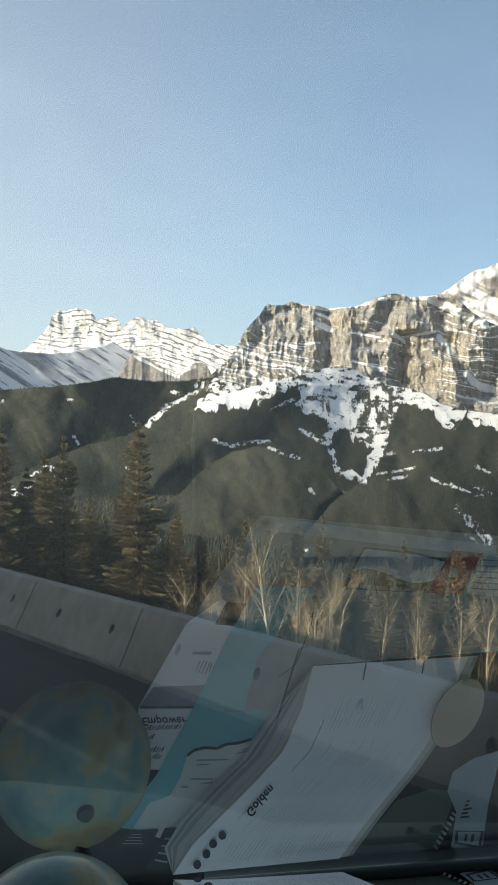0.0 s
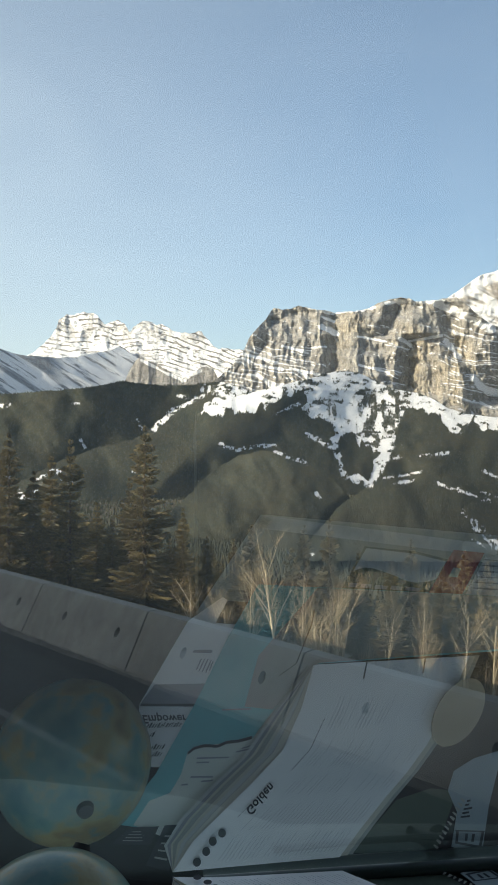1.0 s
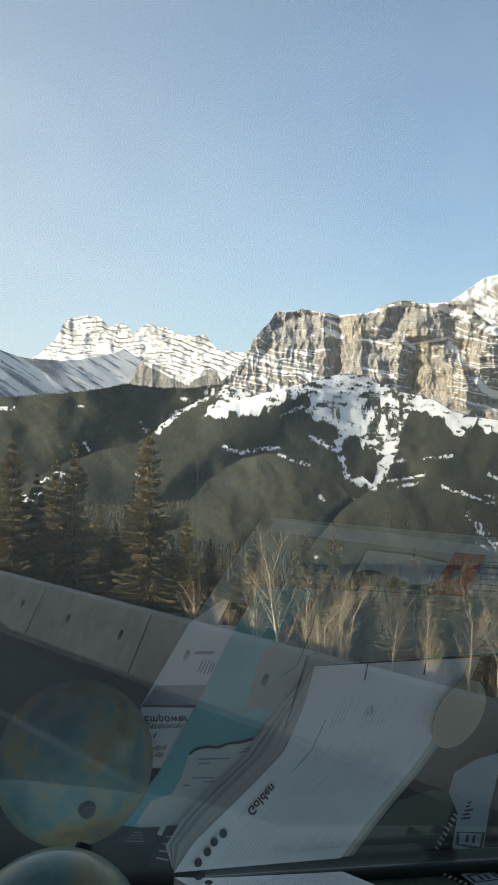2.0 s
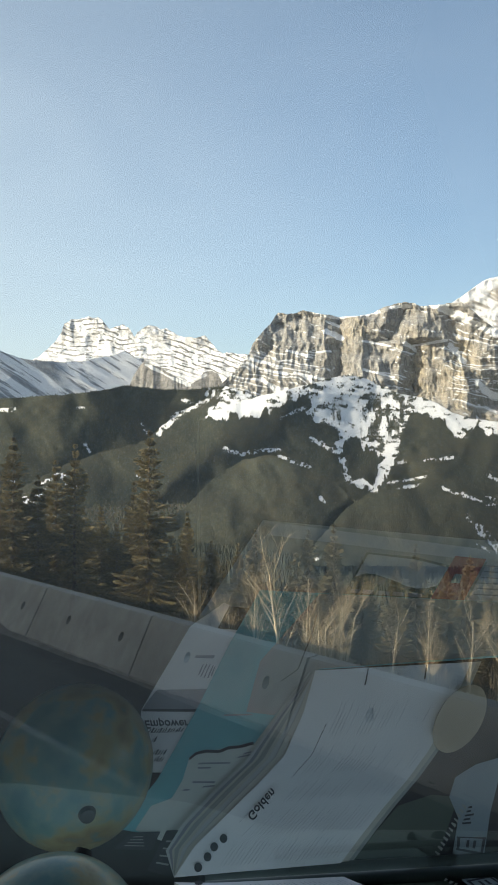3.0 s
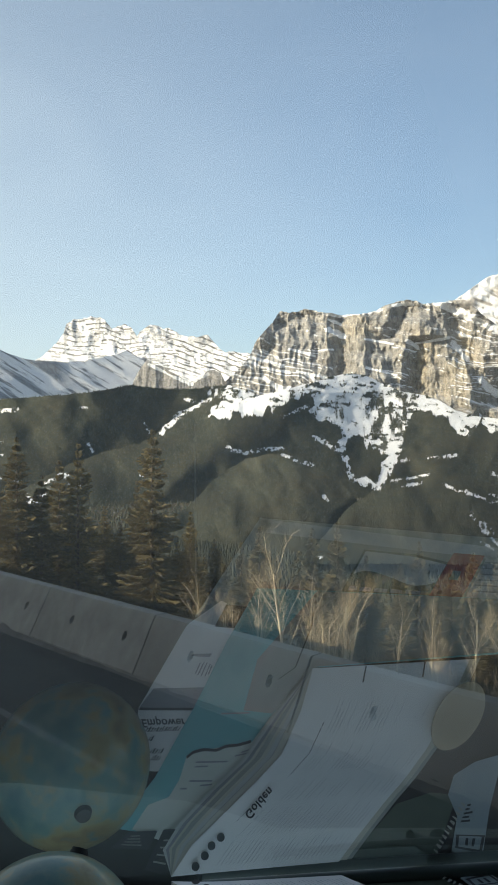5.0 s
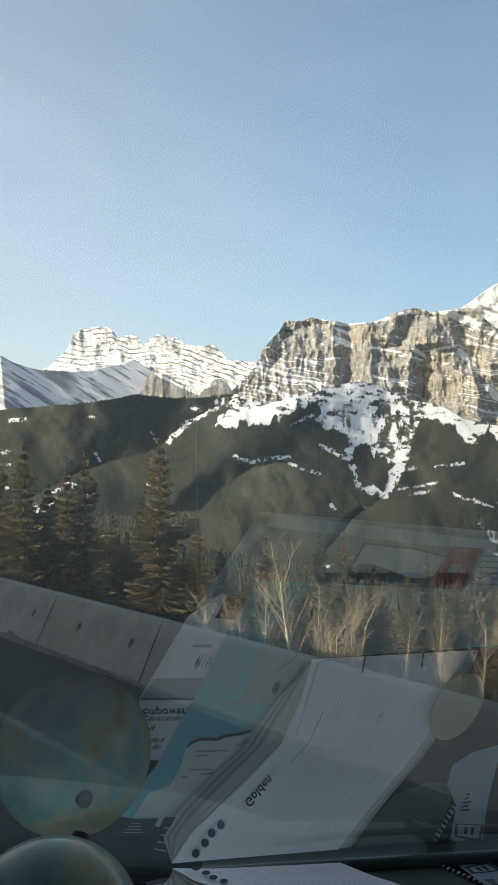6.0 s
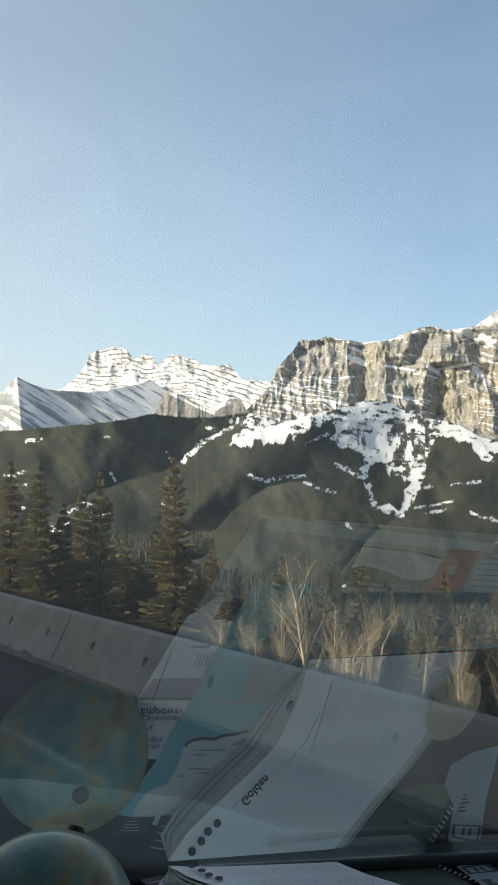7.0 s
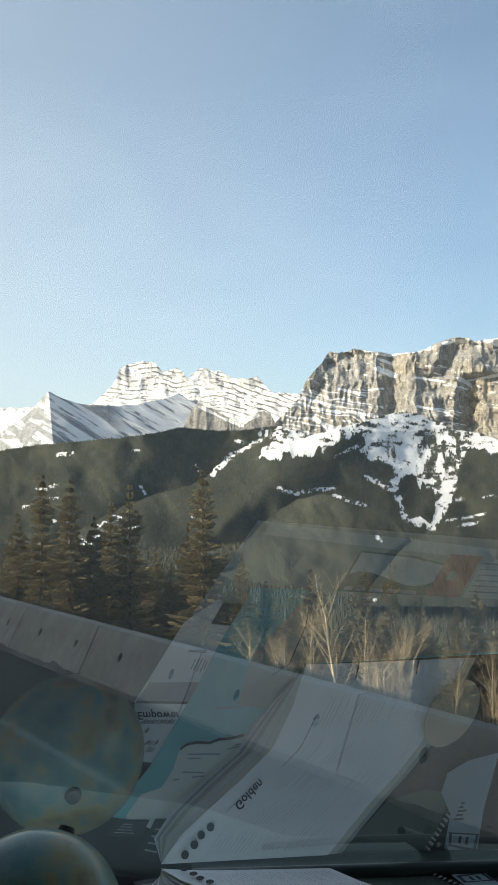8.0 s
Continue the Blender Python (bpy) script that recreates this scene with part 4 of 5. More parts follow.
def trees():
    kinds = [(spruce_mesh(1, 16, 3.3, 900, 0.58), trunk_mesh(15.8, 0.2, BARK)), (spruce_mesh(2, 16, 3.0, 860, 0.58), trunk_mesh(15.8, 0.18, BARK)), (spruce_mesh(3, 16, 3.6, 820, 0.58), trunk_mesh(15.8, 0.22, BARK))]
    first = {}

    def spruce(u, top, dist, kind, turn, label):
        """A spruce at a bearing and distance, with its tip at the given rise."""
        foot = stand(u, dist)
        s = (2.4 + top * dist - foot.z) / 16
        wide = max(s, 0.55)
        m = Matrix.Translation(foot) @ Matrix.Rotation(turn, 4, "Z") @ Matrix.Diagonal((wide, wide, s, 1))
        if kind not in first:
            ob = thing("spruce_tree", m, label, "tree", "spruces beyond the barrier")
            part("crown", kinds[kind][0], None, ob)
            part("trunk", kinds[kind][1], None, ob)
            first[kind] = ob
        else:
            ob = copy_thing(first[kind], m)
            ob.matrix_world = m
            tagged(ob, label)

    # bearing and rise of the tip
    tall = [(-0.1297, 0.0313), (-0.2323, 0.0109), (-0.2584, -0.0127), (-0.2831, -0.0331), (-0.1508, -0.0414), (-0.1956, -0.0768), (-0.3179, 0.0195), (-0.3583, 0.027), (-0.3925, -0.0278), (-0.3058, -0.0854), (-0.0772, -0.0837)]
    young = [(-0.1743, -0.1), (-0.0955, -0.1266), (-0.0441, -0.1224), (-0.0067, -0.126), (0.0181, -0.1064), (0.0907, -0.1058), (0.1258, -0.0978), (0.1651, -0.1443), (0.2121, -0.1556), (0.2393, -0.1242), (0.2826, -0.1629), (0.3138, -0.1393), (0.3452, -0.1547), (0.3883, -0.131), (0.4198, -0.162), (-0.2093, -0.1041), (-0.2907, -0.1125)]
    rng = random.Random(5)
    for k, (u, top) in enumerate(tall):
        spruce(u, top, (46, 48, 50, 47, 55, 58, 46, 50, 52, 58, 60)[k], (0, 1, 2)[k % 3], rng.uniform(0, 6.28), "tall dark green spruce with drooping limbs, beyond the barrier")
    for k, (u, top) in enumerate(young):
        spruce(u, top, (52, 60, 56, 66)[k % 4], (1, 2, 0)[k % 3], rng.uniform(0, 6.28), "young spruce among bare aspens beyond the barrier")

    asp = [aspen_meshes(11, 9), aspen_meshes(12, 9, 2), aspen_meshes(13, 8, 3)]
    done = {}
    tips = [(0.0558, -0.145), (0.1381, -0.1912), (0.0188, -0.1958), (0.2047, -0.2219), (0.1149, -0.2147), (0.2595, -0.2332), (0.3142, -0.2095), (-0.0216, -0.2078), (-0.0644, -0.2041), (0.3534, -0.2287), (-0.2409, -0.1936), (0.0914, -0.2031)]
    for n, (u, top) in enumerate(tips):
        d, k = (41, 43, 46, 44)[n % 4], (0, 2, 1)[n % 3]
        foot = stand(u, d)
        s = max(0.3, (2.4 + top * d - foot.z) / 9.5)
        m = Matrix.Translation(foot) @ Matrix.Rotation(rng.uniform(0, 6.28), 4, "Z") @ Matrix.Diagonal((s, s, s, 1))
        if k not in done:
            ob = thing("aspen_tree", m, "bare pale-barked aspen with fine twigs, below the road", "tree", "bare aspens beyond the barrier")
            part("trunk", asp[k][0], None, ob, "pale sunlit bark")
            part("crown", asp[k][1], None, ob, "leafless brown twigs")
            done[k] = ob
        else:
            ob = copy_thing(done[k], m)
            ob.matrix_world = m


trees()


def valley_woods():
    """The woods on the valley floor, from the near belt to the foot of the hills."""
    rng = np.random.default_rng(9)
    # nearer trees: small spruces made of sprays, turned and sized at random
    makers = []
    for k in range(3):
        me = spruce_mesh(30 + k, 10, 2.4, 120)
        n = len(me.vertices)
        co = np.empty(n * 3, dtype=np.float32)
        me.vertices.foreach_get("co", co)
        makers.append(co.reshape(-1, 3))
        bpy.data.meshes.remove(me)
    allco = []
    for i in range(240):
        d = 58 * (260 / 58) ** rng.uniform(0, 1)
        u = rng.uniform(-0.52, 0.48)
        q = (u * d + d) * math.sqrt(0.5)
        s, a = rng.uniform(0.45, 1.1) * (1.0 if u < 0 else 0.8), rng.uniform(0, 6.28)
        c = makers[i % 3] * s
        allco.append(np.stack([c[:, 0] * math.cos(a) - c[:, 1] * math.sin(a) + u * d, c[:, 0] * math.sin(a) + c[:, 1] * math.cos(a) + d, c[:, 2] + ground_z(q) - 0.4], -1))
    co = np.concatenate(allco)
    ob = new("valley_spruces", mesh_of("valley_spruces", co, np.arange(len(co)).reshape(-1, 4), NEEDLES, False))
    tagged(ob, "dark young spruces scattered over the valley floor", "forest", kind="stuff")
    n = 6000
    d = 190 * (900 / 190) ** rng.uniform(0, 1, n)
    u = rng.uniform(-0.55, 0.5, n)
    x, y = u * d, d
    q = (x + y) * math.sqrt(0.5)
    hgt = rng.uniform(5, 11, n)
    base = np.stack([x, y, ground_z(q) - 0.5], -1)
    allco, allf, off = [], [], 0
    for lvl in range(5):
        f = lvl / 5
        b = base.copy()
        b[:, 2] += hgt * (0.05 + f * 0.78)
        b[:, 0] += rng.normal(0, 0.15, n)
        co, faces = cones(b, hgt * 0.32, hgt * 0.17 * (1 - f) ** 0.8 + 0.12, 200 + lvl, 5)
        allco.append(co)
        allf.append(faces + off)
        off += len(co)
    n = 15000
    d = 820 * (2400 / 820) ** rng.uniform(0, 1, n)
    u = rng.uniform(-0.5, 0.45, n)
    hgt = rng.uniform(5, 12, n)
    co, faces = cones(np.stack([u * d, d, ground_z((u * d + d) * math.sqrt(0.5)) - 0.5], -1), hgt, hgt * 0.34, 260)
    allco.append(co)
    allf.append(faces + off)
    ob = new("valley_forest", mesh_of("valley_forest", np.concatenate(allco), np.concatenate(allf), FAR_NEEDLES, False))
    tagged(ob, "mixed conifer woods on the valley floor", "forest", kind="stuff")


valley_woods()


def brush():
    """Bare willow brush and tall dry stems at the foot of the bank."""
    rng = np.random.default_rng(17)
    co, faces = [], []
    for i in range(270):
        d = rng.uniform(36, 72)
        u = rng.uniform(-0.5, 0.48)
        if -0.02 < u < 0.3 and rng.random() < 0.6:      # thinner stretch of the bank
            u = -0.02 - 0.48 * rng.random()
        q = (u * d + d) * math.sqrt(0.5)
        base = np.array([u * d, d, float(ground_z(q)) - 0.3])
        tall = rng.uniform(1.2, 3.6)
        for k in range(15):
            a = rng.uniform(0, 6.28)
            lean = rng.uniform(0.05, 0.45)
            p = base + np.array([rng.normal(0, 0.35), rng.normal(0, 0.35), 0])
            tip = p + tall * rng.uniform(0.5, 1.0) * np.array([lean * math.cos(a), lean * math.sin(a), 1.0])
            mid = (p + tip) / 2 + rng.normal(0, 0.08, 3)
            for s0, s1, w0, w1 in ((p, mid, 0.022, 0.016), (mid, tip, 0.016, 0.004)):
                j = len(co)
                co += [s0 - [w0, 0, 0], s0 + [w0, 0, 0], s1 + [w1, 0, 0], s1 - [w1, 0, 0]]
                faces.append((j, j + 1, j + 2, j + 3))
            fork = mid + 0.4 * tall * np.array([rng.uniform(-0.5, 0.5), rng.uniform(-0.4, 0.4), 0.7])
            j = len(co)
            co += [mid - [0.01, 0, 0], mid + [0.01, 0, 0], fork + [0.003, 0, 0], fork - [0.003, 0, 0]]
            faces.append((j, j + 1, j + 2, j + 3))
    ob = new("willow_brush", mesh_of("willow_brush", np.array(co), faces, TWIG, False))
    tagged(ob, "bare golden-brown willow brush below the road", "brush", kind="stuff")


brush()


# ---------------------------------------------------------------- concrete barrier
SEG, TALL = 2.45, 0.69


def barrier():
    # cross-section: foot, lower slope, upper face, top; the road side is -q
    prof = [(-0.42, 0.0), (-0.42, 0.06), (-0.40, 0.09), (-0.095, TALL - 0.02), (-0.075, TALL), (0.075, TALL), (0.095, TALL - 0.02), (0.30, 0.09), (0.32, 0.06), (0.32, 0.0)]
    g = 0.013
    half = SEG / 2 - g

    def body_mesh():
        bm = bmesh.new()
        ends = []
        for x in (-half, half):
            ends.append([bm.verts.new((x, y, z)) for y, z in prof])
        for k in range(len(prof)):
            k2 = (k + 1) % len(prof)
            if k == 2:
                continue
            bm.faces.new([ends[0][k], ends[0][k2], ends[1][k2], ends[1][k]])
        bm.faces.new(ends[0])
        bm.faces.new(list(reversed(ends[1])))

        # the upper road-side face with two lifting holes
        def on(x, t, deep=0.0):
            return (x, prof[2][0] + (prof[3][0] - prof[2][0]) * t + deep, prof[2][1] + (prof[3][1] - prof[2][1]) * t)

        mid = [bm.verts.new(on(0, 0)), bm.verts.new(on(0, 1))]
        for sx in (-1, 1):
            cx = -0.39 if sx < 0 else 0.81
            x0, x1 = (-half, 0) if sx < 0 else (0, half)
            lo0, hi0 = (ends[0][2], ends[0][3]) if sx < 0 else (mid[0], mid[1])
            lo1, hi1 = (mid[0], mid[1]) if sx < 0 else (ends[1][2], ends[1][3])
            outer = [lo0, bm.verts.new(on(cx, 0)), lo1, bm.verts.new(on(x1, 0.5)), hi1, bm.verts.new(on(cx, 1)), hi0, bm.verts.new(on(x0, 0.5))]
            ring, deep = [], []
            for k in range(8):
                a = radians(225 + 45 * k)
                ring.append(bm.verts.new(on(cx + 0.045 * math.cos(a), 0.52 + 0.105 * math.sin(a))))
                deep.append(bm.verts.new(on(cx + 0.04 * math.cos(a), 0.52 + 0.095 * math.sin(a), 0.09)))
            for k in range(8):
                j = (k + 1) % 8
                bm.faces.new([outer[k], outer[j], ring[j], ring[k]])
                bm.faces.new([ring[k], ring[j], deep[j], deep[k]])
            bm.faces.new(deep)
        return from_bm("body", bm, CONCRETE)

    def key_mesh():
        bm = bmesh.new()
        box(bm, (half - 0.02, -0.08, 0.02), (half + 2 * g + 0.02, 0.08, TALL - 0.05))
        return from_bm("joint_key", bm, JOINT)

    first = None
    for k in range(-5, 24):
        p = 8.2 + k * SEG
        m = Matrix.Translation(place(p, BARRIER_Q, ROAD)) @ Matrix.Rotation(radians(135), 4, "Z") @ Matrix.Rotation(math.pi, 4, "Z")
        if first is None:
            first = thing("concrete_barrier", m, "precast concrete road barrier segment with two lifting holes", "barrier", "barrier segments along the road")
            part("body", body_mesh(), None, first)
            part("joint_key", key_mesh(), None, first, "dark recessed joint")
        else:
            copy_thing(first, m).matrix_world = m


barrier()


def berm():
    """Gravel and old snow at the barrier's foot."""
    p = np.arange(-6, 60, 0.06)
    w = np.linspace(0, 1, 9)
    pp, ww = np.meshgrid(p, w)
    width = 0.10 + 0.06 * fbm(pp * 0.7, pp * 0, 4, 301)
    q = BARRIER_Q - 0.40 - width * (1 - ww)
    z = 0.07 * ww**1.3 * (1 + 0.7 * fbm(pp * 1.5, ww * 2, 4, 303)) + 0.03 * fbm(pp * 9, ww * 6, 3, 305) * ww - 0.01 + ROAD
    s = math.sqrt(0.5)
    co = np.stack([-s * pp + s * q, s * pp + s * q, z], -1).reshape(-1, 3)
    ob = new("gravel_berm", mesh_of("gravel_berm", co, grid_faces(*pp.shape), GRAVEL))
    tagged(ob, "gravel and dirty snow piled along the barrier", "gravel", kind="stuff")


berm()

# ---------------------------------------------------------------- the cab
DASH = 1.891                    # height of the dash top
RAKE, SWING = radians(58), radians(6)
BASE = Vector((0, 0.85, DASH + 0.015))
ALONG = Vector((math.cos(SWING), math.sin(SWING), 0))
UP = (Vector((math.sin(SWING), -math.cos(SWING), 0)) * math.cos(RAKE) + Vector((0, 0, math.sin(RAKE)))).normalized()
OUT = ALONG.cross(UP).normalized() * -1


def slab(bm, origin, a, b, c):
    """A box spanned by three edges."""
    o = Vector(origin)
    vs = [bm.verts.new(o + a * i + b * j + c * k) for i in (0, 1) for j in (0, 1) for k in (0, 1)]
    for f in ((0, 1, 3, 2), (4, 6, 7, 5), (0, 4, 5, 1), (2, 3, 7, 6), (0, 2, 6, 4), (1, 5, 7, 3)):
        bm.faces.new([vs[i] for i in f])


def cab():
    # windscreen: one clear pane
    bm = bmesh.new()
    vs = [bm.verts.new(BASE + ALONG * x + UP * h) for x, h in ((-1.15, -0.03), (1.15, -0.03), (1.15, 1.12), (-1.15, 1.12))]
    bm.faces.new(vs)
    glass = new("windscreen", from_bm("windscreen", bm, GLASS))
    glass.visible_shadow = False
    tagged(glass, "clear raked windscreen mirroring the papers on the dash", "windscreen", kind="structure")
    # dashboard
    dash = thing("dashboard", Matrix.Translation((0, 0.6, DASH - 0.2)), "dark vinyl dashboard top covered with papers", "dashboard")
    dash["kind"] = "structure"
    inv = dash.matrix_world.inverted()
    bm = bmesh.new()
    nside = Vector((math.sin(SWING), -math.cos(SWING), 0))
    slab(bm, BASE - nside * 0.01 + ALONG * -0.055 + Vector((0, 0, -0.215)), ALONG * 1.2, nside * 0.63, Vector((0, 0, 0.2)))
    slab(bm, BASE + ALONG * -1.15 + Vector((0, 0, -0.2)), ALONG * 1.095, nside * 0.62, Vector((0, 0, 0.092)))
    bm.transform(inv)
    part("top", bm, VINYL, dash)
    co, faces = [], []
    c0 = BASE + nside * 0.002 + Vector((0, 0, -0.009))
    for k in range(24):
        x0, x1 = -0.055 + 1.2 * k / 24, -0.055 + 1.2 * (k + 1) / 24
        tube(co, faces, inv @ (c0 + ALONG * x0), inv @ (c0 + ALONG * x1), 0.0085 + 0.0006 * math.sin(5 * x0), 0.0085 + 0.0006 * math.sin(5 * x1), 12)
    bm = mesh_of("screen_seal", co, faces, SEAL)
    part("screen_seal", bm, SEAL, dash, "glossy grey-green moulding along the glass")
    # bonnet just beyond the glass, falling away to the passenger side
    bonnet = thing("bonnet", Matrix.Translation((0, 1.1, 1.7)), "pale green painted bonnet edge outside the windscreen", "bonnet")
    bonnet["kind"] = "structure"
    xs, ys = np.linspace(-1.2, 1.2, 49), np.linspace(0, 1, 13)
    xx, ss = np.meshgrid(xs, ys)
    near = 0.95 + math.tan(SWING) * xx
    crown = np.interp(xx, [-1.2, -0.36, -0.09, 0.05, 0.3, 1.2], [1.935, 1.918, 1.875, 1.825, 1.812, 1.75])
    zz = crown - 0.03 * (1 - np.minimum(ss * 3, 1)) ** 2 - 0.22 * np.clip(ss - 0.35, 0, 1) ** 1.5
    co = np.stack([xx, near + ss * 0.35 - 1.1, zz - 1.7], -1).reshape(-1, 3)
    panel = part("panel", mesh_of("panel", co, grid_faces(*xx.shape), BONNET), None, bonnet)
    sol = panel.modifiers.new("thickness", "SOLIDIFY")
    sol.thickness, sol.offset = 0.012, -1
    # wiper resting along the foot of the glass
    wiper = thing("windscreen_wiper", Matrix.Translation(BASE + OUT * 0.02), "black wiper resting along the windscreen's foot", "wiper")
    pts = [BASE + ALONG * x + UP * h + OUT * 0.022 for x, h in ((0.03, 0.004), (0.12, 0.012), (0.22, 0.012), (0.33, 0.002))]
    back = Matrix.Translation(BASE + OUT * 0.02).inverted()
    co, faces = [], []
    for p0, p1 in zip(pts, pts[1:]):
        tube(co, faces, back @ p0, back @ p1, 0.0045, 0.0045, 6)
    part("blade", mesh_of("blade", co, faces, RUBBER), None, wiper, "thin black rubber blade")
    co, faces = [], []
    tube(co, faces, back @ (BASE + ALONG * 0.24 + UP * -0.02 + OUT * 0.03), back @ (BASE + ALONG * 0.2 + UP * 0.012 + OUT * 0.03), 0.012, 0.007, 8)
    tube(co, faces, back @ (BASE + ALONG * 0.25 + UP * -0.04 + OUT * 0.03), back @ (BASE + ALONG * 0.24 + UP * 0.0 + OUT * 0.03), 0.02, 0.014, 8)
    part("arm", mesh_of("arm", co, faces, RUBBER), None, wiper, "black pivot arm")
    # closed cab round the eye
    bm = bmesh.new()
    top = BASE + UP * 1.12
    box(bm, (-1.35, -2.0, top.z - 0.02), (1.35, top.y + 0.03, top.z + 0.06))
    tagged(new("ceiling", from_bm("ceiling", bm, LINING)), "dark cab roof lining", "ceiling", kind="structure")
    for name, lo, hi in (("wall_left", (-1.35, -2.0, 0.0), (-1.25, 1.3, top.z)), ("wall_right", (1.25, -2.0, 0.0), (1.35, 1.3, top.z)),
                         ("wall_back", (-1.25, -2.1, 0.0), (1.25, -2.0, top.z)), ("wall_front", (-1.25, 1.05, 0.0), (1.25, 1.12, DASH - 0.1))):
        bm = bmesh.new()
        if name in ("wall_left", "wall_right"):        # side walls have a window opening
            sill, head, back, front = DASH - 0.15, top.z - 0.12, (-0.1 if name == "wall_left" else 0.3), 0.8
            for y0, y1, z0, z1 in ((lo[1], hi[1], lo[2], sill), (lo[1], hi[1], head, hi[2]), (lo[1], back, sill, head), (front, hi[1], sill, head)):
                box(bm, (lo[0], y0, z0), (hi[0], y1, z1))
        else:
            box(bm, lo, hi)
        tagged(new(name, from_bm(name, bm, LINING)), "dark lining of the cab", "wall", kind="structure")
    bm = bmesh.new()
    box(bm, (-1.25, -2.0, 0.85), (1.25, 1.05, 0.9))
    tagged(new("floor", from_bm("floor", bm, LINING)), "dark cab floor", "floor", kind="structure")


cab()


def sheet_mesh(name, outline, z, mat, thick=0.0006):
    """A flat piece of paper or print from its outline on the dash."""
    bm = bmesh.new()
    lo = [bm.verts.new((x, y, DASH + z)) for x, y in outline]
    hi = [bm.verts.new((x, y, DASH + z + thick)) for x, y in outline]
    n = len(lo)
    bm.faces.new(hi)
    bm.faces.new(list(reversed(lo)))
    for i in range(n):
        bm.faces.new([lo[i], lo[(i + 1) % n], hi[(i + 1) % n], hi[i]])
    return from_bm(name, bm, mat)


def sheet(name, outline, z, mat, label, category="paper"):
    ob = new(name, sheet_mesh(name, outline, z, mat))
    return tagged(ob, label, category)


def mark(name, parent, outline, z, mat, label=""):
    return part(name, sheet_mesh(name, outline, z, mat, 0.0002), None, parent, label)


def quad(corners, a0, a1, b0, b1):
    """A smaller four-sided piece inside bl, br, tr, tl corners, by shares across and along."""
    bl, br, tr, tl = [Vector(c) for c in corners]

    def at(a, b):
        return tuple((bl.lerp(br, a)).lerp(tl.lerp(tr, a), b))[:2]

    return [at(a0, b0), at(a1, b0), at(a1, b1), at(a0, b1)]


def word(text, place_xy, toward, z, size, parent, label, lean=0.0):
    """Flat printed lettering that runs from one place on the dash toward another."""
    cu = bpy.data.curves.new("heading", "FONT")
    cu.body, cu.size, cu.extrude, cu.offset, cu.space_character, cu.shear = text, size, 0.0001, 0.0003, 1.05, lean
    cu.materials.append(INK)
    o = new("heading", cu)
    d = (Vector(toward) - Vector(place_xy)).normalized()
    o.matrix_world = Matrix.Translation((*place_xy, DASH + z)) @ Matrix.Rotation(math.atan2(d.y, d.x), 4, "Z")
    o.parent = parent
    return tagged(o, label)


